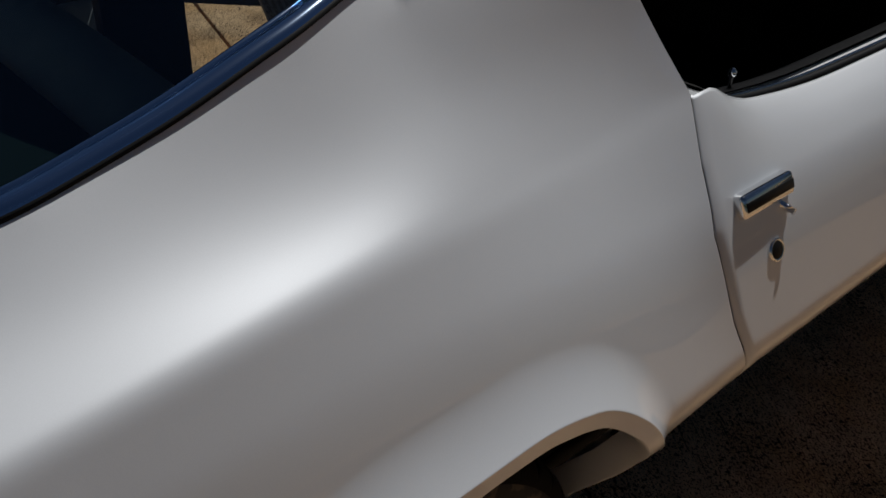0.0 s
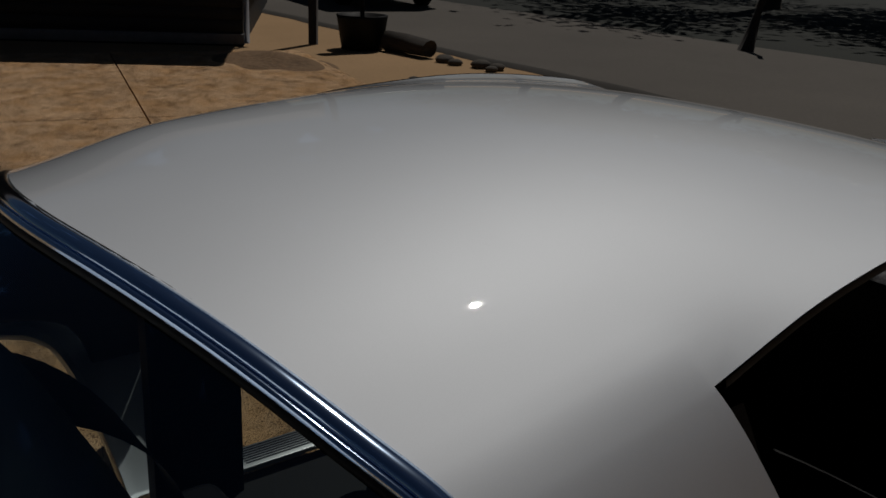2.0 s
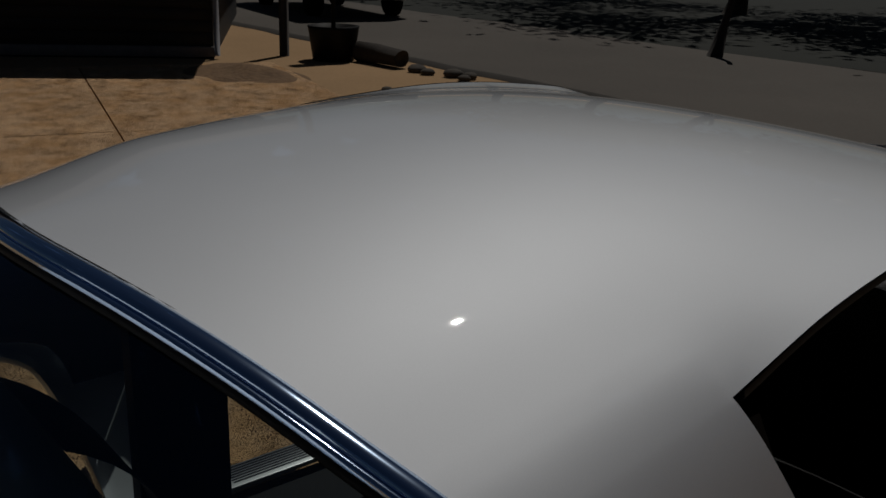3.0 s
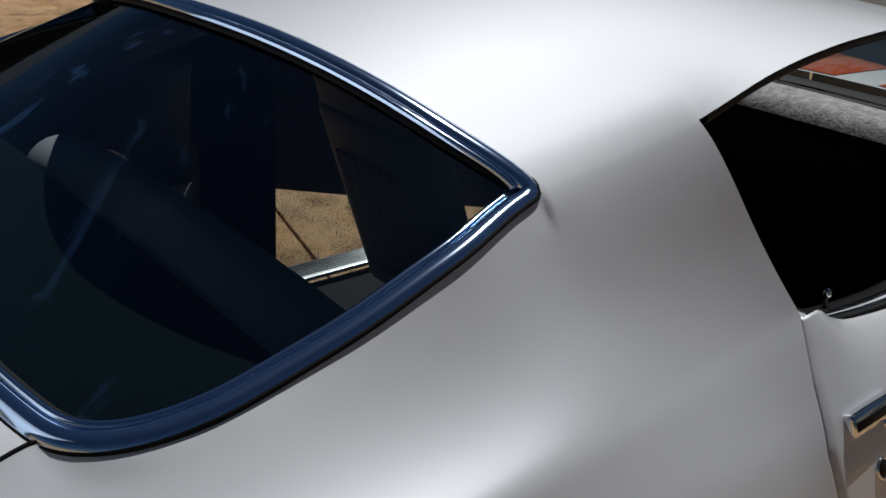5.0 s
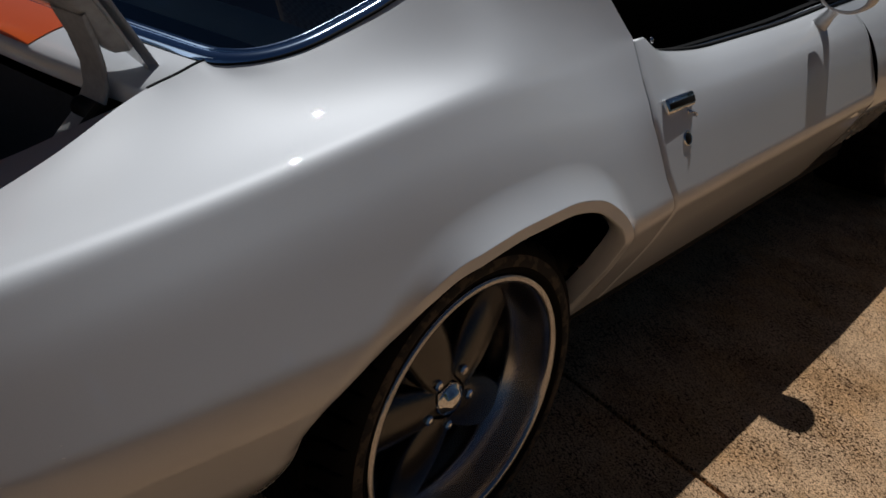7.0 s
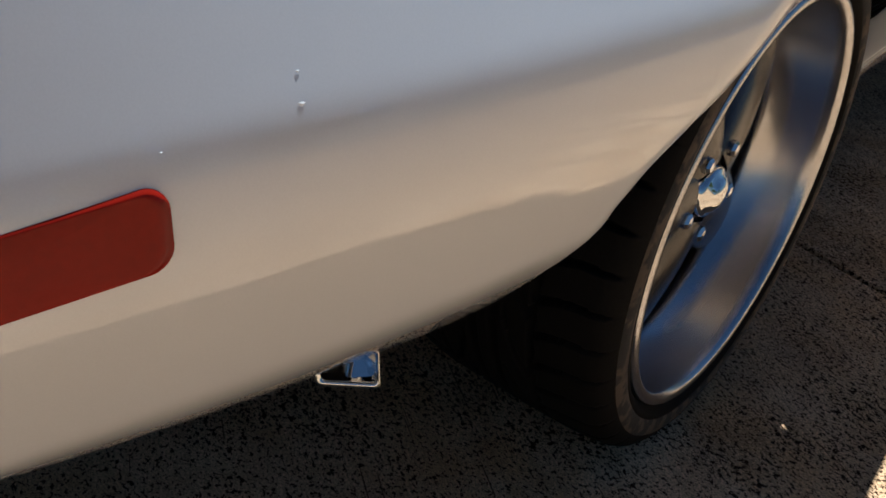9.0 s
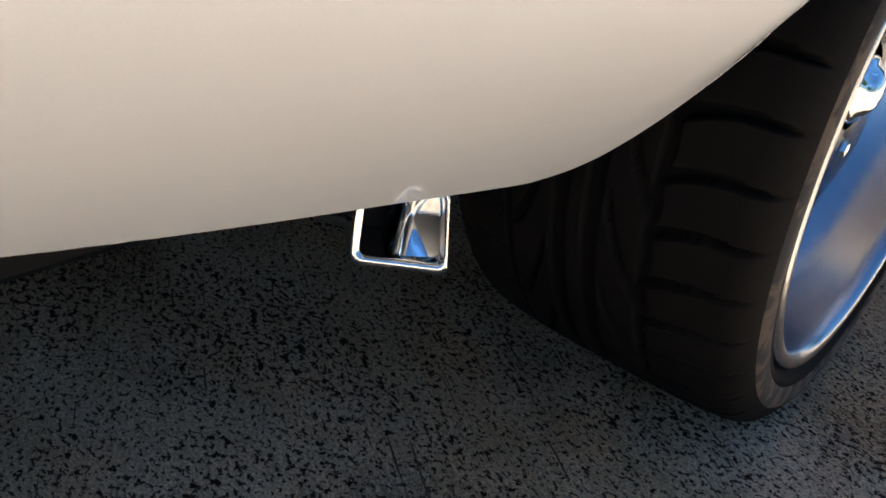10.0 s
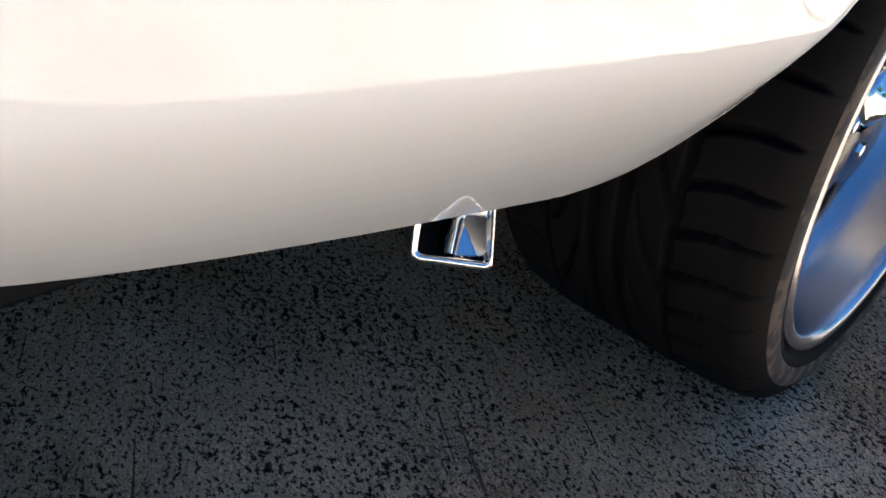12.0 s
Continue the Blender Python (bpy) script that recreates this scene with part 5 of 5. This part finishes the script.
for f in ((0, 1, 2, 3), (6, 7, 5, 4), (8, 9, 4, 5), (0, 6, 7, 1), (2, 8, 9, 3), (1, 7, 5, 8, 2), (0, 3, 9, 4, 6)):
    bm.faces.new([v[i] for i in f])
bmesh.ops.recalc_face_normals(bm, faces=bm.faces)
part("roof", bm, material("brown_shingle", (0.07, 0.055, 0.05), 0.9, grain=(1, 30), amount=0.3), house, "brown shingle roof", smooth=False).matrix_local = HM

bm = bmesh.new()
tube(bm, [(0, 0, -0.05), (0, 0, 2.4), (0, 0, 4.2)], 0.085, 14, radii=[0.065, 0.062, 0.055])
post = mesh_object("pole", bm, material("weathered_pole", (0.06, 0.05, 0.045), 0.85, grain=(3, 60), amount=0.3))
post.location = (-10.28, 6.4, 0)
tagged(post, "weathered dark round pole standing in dirt", "pole")

mailbox = _placed("mailbox", "dark mailbox on a thin post in a black tub", "mailbox", (-9.62, 6.75, -0.02), "", "")
bm = bmesh.new()
tube(bm, [(0, 0, 0), (0, 0, 1.05)], 0.03, 8)
part("post", bm, DARK, mailbox)
part("box", bevelled_box((-0.11, -0.24, 1.05), (0.11, 0.24, 1.27), 0.05, 4), DARK, mailbox)
part("tub", lathe([(0, 0.001), (0, 0.27), (0.40, 0.33), (0.44, 0.34), (0.44, 0.30), (0.38, 0.29), (0.36, 0.001)], 20), DARK, mailbox, "black plastic tub").matrix_local = Matrix.Rotation(radians(-90), 4, "Y")
bm = bmesh.new()
tube(bm, [(-9.40, 7.0, 0.10), (-9.0, 7.02, 0.11), (-8.50, 7.04, 0.10)], 0.12, 12, radii=[0.12, 0.125, 0.11])
for q in bm.verts:
    q.co += Vector((noise.noise(q.co * 4), noise.noise(q.co * 4 + Vector((7, 1, 2))), noise.noise(q.co * 4 + Vector((3, 9, 1))))) * 0.03
tagged(mesh_object("log", bm, material("dark_bark", (0.035, 0.028, 0.022), 0.95, grain=(6, 60), amount=0.4, bump=0.6, bump_scale=40)), "dark weathered log lying on dirt", "log")
STONE = material("dark_stone", (0.06, 0.05, 0.04), 0.9, grain=(5, 60), amount=0.35, bump=0.4, bump_scale=40)
for k, (x, y, r) in enumerate(((-8.2, 7.02, 0.12), (-7.95, 6.98, 0.09), (-7.62, 7.15, 0.12), (-7.4, 7.2, 0.10), (-7.35, 7.05, 0.08), (-7.12, 5.79, 0.06))):
    bm = bmesh.new()
    bmesh.ops.create_icosphere(bm, subdivisions=2, radius=r)
    for q in bm.verts:
        q.co *= 1 + 0.35 * noise.noise(q.co * 6 + Vector((k * 5.0, 0, 0)))
        q.co.z *= 0.5
    ob = mesh_object("rock", bm, STONE)
    ob.location = (x, y, r * 0.3 - 0.02)
    tagged(ob, "dark rough rock lying on sandy dirt", "rock", "rocks by the street")
# heap of loose dirt
bm = bmesh.new()
rows = []
for i in range(30):
    rows.append([])
    for j in range(30):
        u, v_ = i / 29 * 2 - 1, j / 29 * 2 - 1
        d = math.hypot(u, v_)
        rows[-1].append((-8.9 + u * 1.2, 5.0 + v_ * 0.8, -0.04 + 0.16 * max(0.0, 1 - d) ** 1.2 * (1 + 0.5 * noise.noise(Vector((u * 3, v_ * 3, 0.3))))))
strip(bm, rows)
bmesh.ops.recalc_face_normals(bm, faces=bm.faces)
tagged(mesh_object("dirt_mound", bm, material("brown_dirt", (0.17, 0.10, 0.05), 0.95, grain=(1.5, 20), amount=0.4, bump=0.6, bump_scale=15)), "low heap of brown loose dirt", "dirt heap")


# parked van far down the street
van = _placed("van", "dark parked van far down the street", "van", (-16.7, 11.2, 0), "", "")
van.rotation_euler = (0, 0, math.atan2(0.205, -1))
part("body", bevelled_box((-2.4, -0.95, 0.35), (2.4, 0.95, 1.9), 0.15, 3), material("dark_van_paint", (0.03, 0.03, 0.035), 0.3, 0.0, 1.0), van)
for x in (-1.5, 1.5):
    for y in (-0.85, 0.85):
        part("wheel", lathe([(-0.1, 0.001), (-0.1, 0.34), (0.1, 0.34), (0.1, 0.001)], 20), RUBBER, van).matrix_local = Matrix.Translation((x, y, 0.34)) @ Matrix.Rotation(radians(90), 4, "Z")

# leaning dark stake on the verge
bm = bmesh.new()
tube(bm, [(0, 0, -0.05), (0.05, 0.1, 0.5), (0.16, 0.3, 1.5), (0.2, 0.36, 2.2)], 0.05, 9, radii=[0.13, 0.055, 0.04, 0.035])
stake = mesh_object("leaning_post", bm, material("old_post", (0.025, 0.02, 0.018), 0.9, grain=(4, 50), amount=0.3))
stake.location = (-7.4, 12.0, 0.0)
tagged(stake, "dark leaning wooden post on the far verge", "post")

# ---- trees across the street ----
BARK = material("tree_bark", (0.05, 0.04, 0.03), 0.95, grain=(4, 50), amount=0.35, bump=0.6, bump_scale=30)
LEAF = material("leaves", (0.045, 0.075, 0.02), 0.6, grain=(0.6, 8), amount=0.5)


def tree(x, y, height, seed, label="broad leafy tree shading the lawn", group="trees across the street"):
    rnd = random.Random(seed)
    root = _placed("tree", label, "tree", (x, y, 0.02), group, "")
    bm = bmesh.new()
    top = Vector((rnd.uniform(-0.5, 0.5), rnd.uniform(-0.5, 0.5), height * 0.5))
    tube(bm, [(0, 0, -0.1), (0.05, 0.02, 0.3), top * 0.5, top, top * 1.5], 0.2, 10, radii=[0.34, 0.24, 0.2, 0.15, 0.05])
    tips = []
    for k in range(9):
        a = rnd.uniform(0, 6.28)
        r = rnd.uniform(0.25, 0.42) * height
        base = top * rnd.uniform(0.75, 1.2)
        tip = base + Vector((math.cos(a) * r, math.sin(a) * r, rnd.uniform(0.1, 0.35) * height))
        tube(bm, [base, base.lerp(tip, 0.5) + Vector((0, 0, 0.2)), tip], 0.06, 6, radii=[0.10, 0.06, 0.02])
        tips += [tip, base.lerp(tip, 0.65)]
    part("trunk", bm, BARK, root)
    verts, faces = [], []
    for k in range(4000):
        c = rnd.choice(tips)
        p = c + Vector((rnd.gauss(0, 0.11), rnd.gauss(0, 0.11), rnd.gauss(0, 0.08))) * height
        q = Euler((rnd.uniform(0, 6), rnd.uniform(0, 6), rnd.uniform(0, 6))).to_matrix()
        s = rnd.uniform(0.12, 0.26)
        i = len(verts)
        verts += [tuple(p + q @ Vector(o) * s) for o in ((-1, 0, 0), (0, -0.5, 0.1), (1, 0, 0), (0, 0.5, 0.1))]
        faces.append((i, i + 1, i + 2, i + 3))
    me = bpy.data.meshes.new("crown")
    me.from_pydata(verts, [], faces)
    me.materials.append(LEAF)
    crown = new("crown", me)
    crown.parent = root


for k, (x, y, h) in enumerate(((-6.0, 19.5, 8.0), (-12.5, 20.0, 8.5), (0.0, 19.5, 8), (-18, 22.0, 9), (-26, 25, 10), (6, 20.5, 8.5), (-9.5, 25.5, 9))):
    tree(x, y, h, 40 + k)
# Trees added out of view to darken the horizon in the paint's reflections.
for k, (x, y, h) in enumerate(((24.5, -17, 5.2), (26, -9, 6.0), (24, -1.5, 5.4), (25.5, 6.0, 5.8), (27, -25, 6.2))):
    tree(x, y, h, 60 + k, "unseen tree added to darken the horizon mirrored in the paint", "trees beside the yard")

# ---- driveway slabs ----
drive = tagged(new("driveway"), "pitted stained tan concrete driveway slabs", "driveway", kind="structure")
DM = Matrix.Translation((0, 0.86, 0)) @ Matrix.Rotation(math.atan(-0.27), 4, "Z")
slab = None
for i, u in enumerate((-10.6, -6.6, -2.6 - 2.0, -0.6, 3.4, 7.4)):
    for v_ in (-10.8, -7.2, -3.6, 0.0):
        deep = 2.3 if v_ == 0.0 else 3.6
        wdt = (4.0, 2.0, 4.0, 4.0, 4.0, 4.0)[i]
        ob = part("slab", bevelled_box((u + 0.006, v_ + 0.006, -0.10), (u + wdt - 0.006, v_ + deep - 0.006, 0.0), 0.006, 2), CONCRETE, drive, smooth=False)
        ob.matrix_local = DM
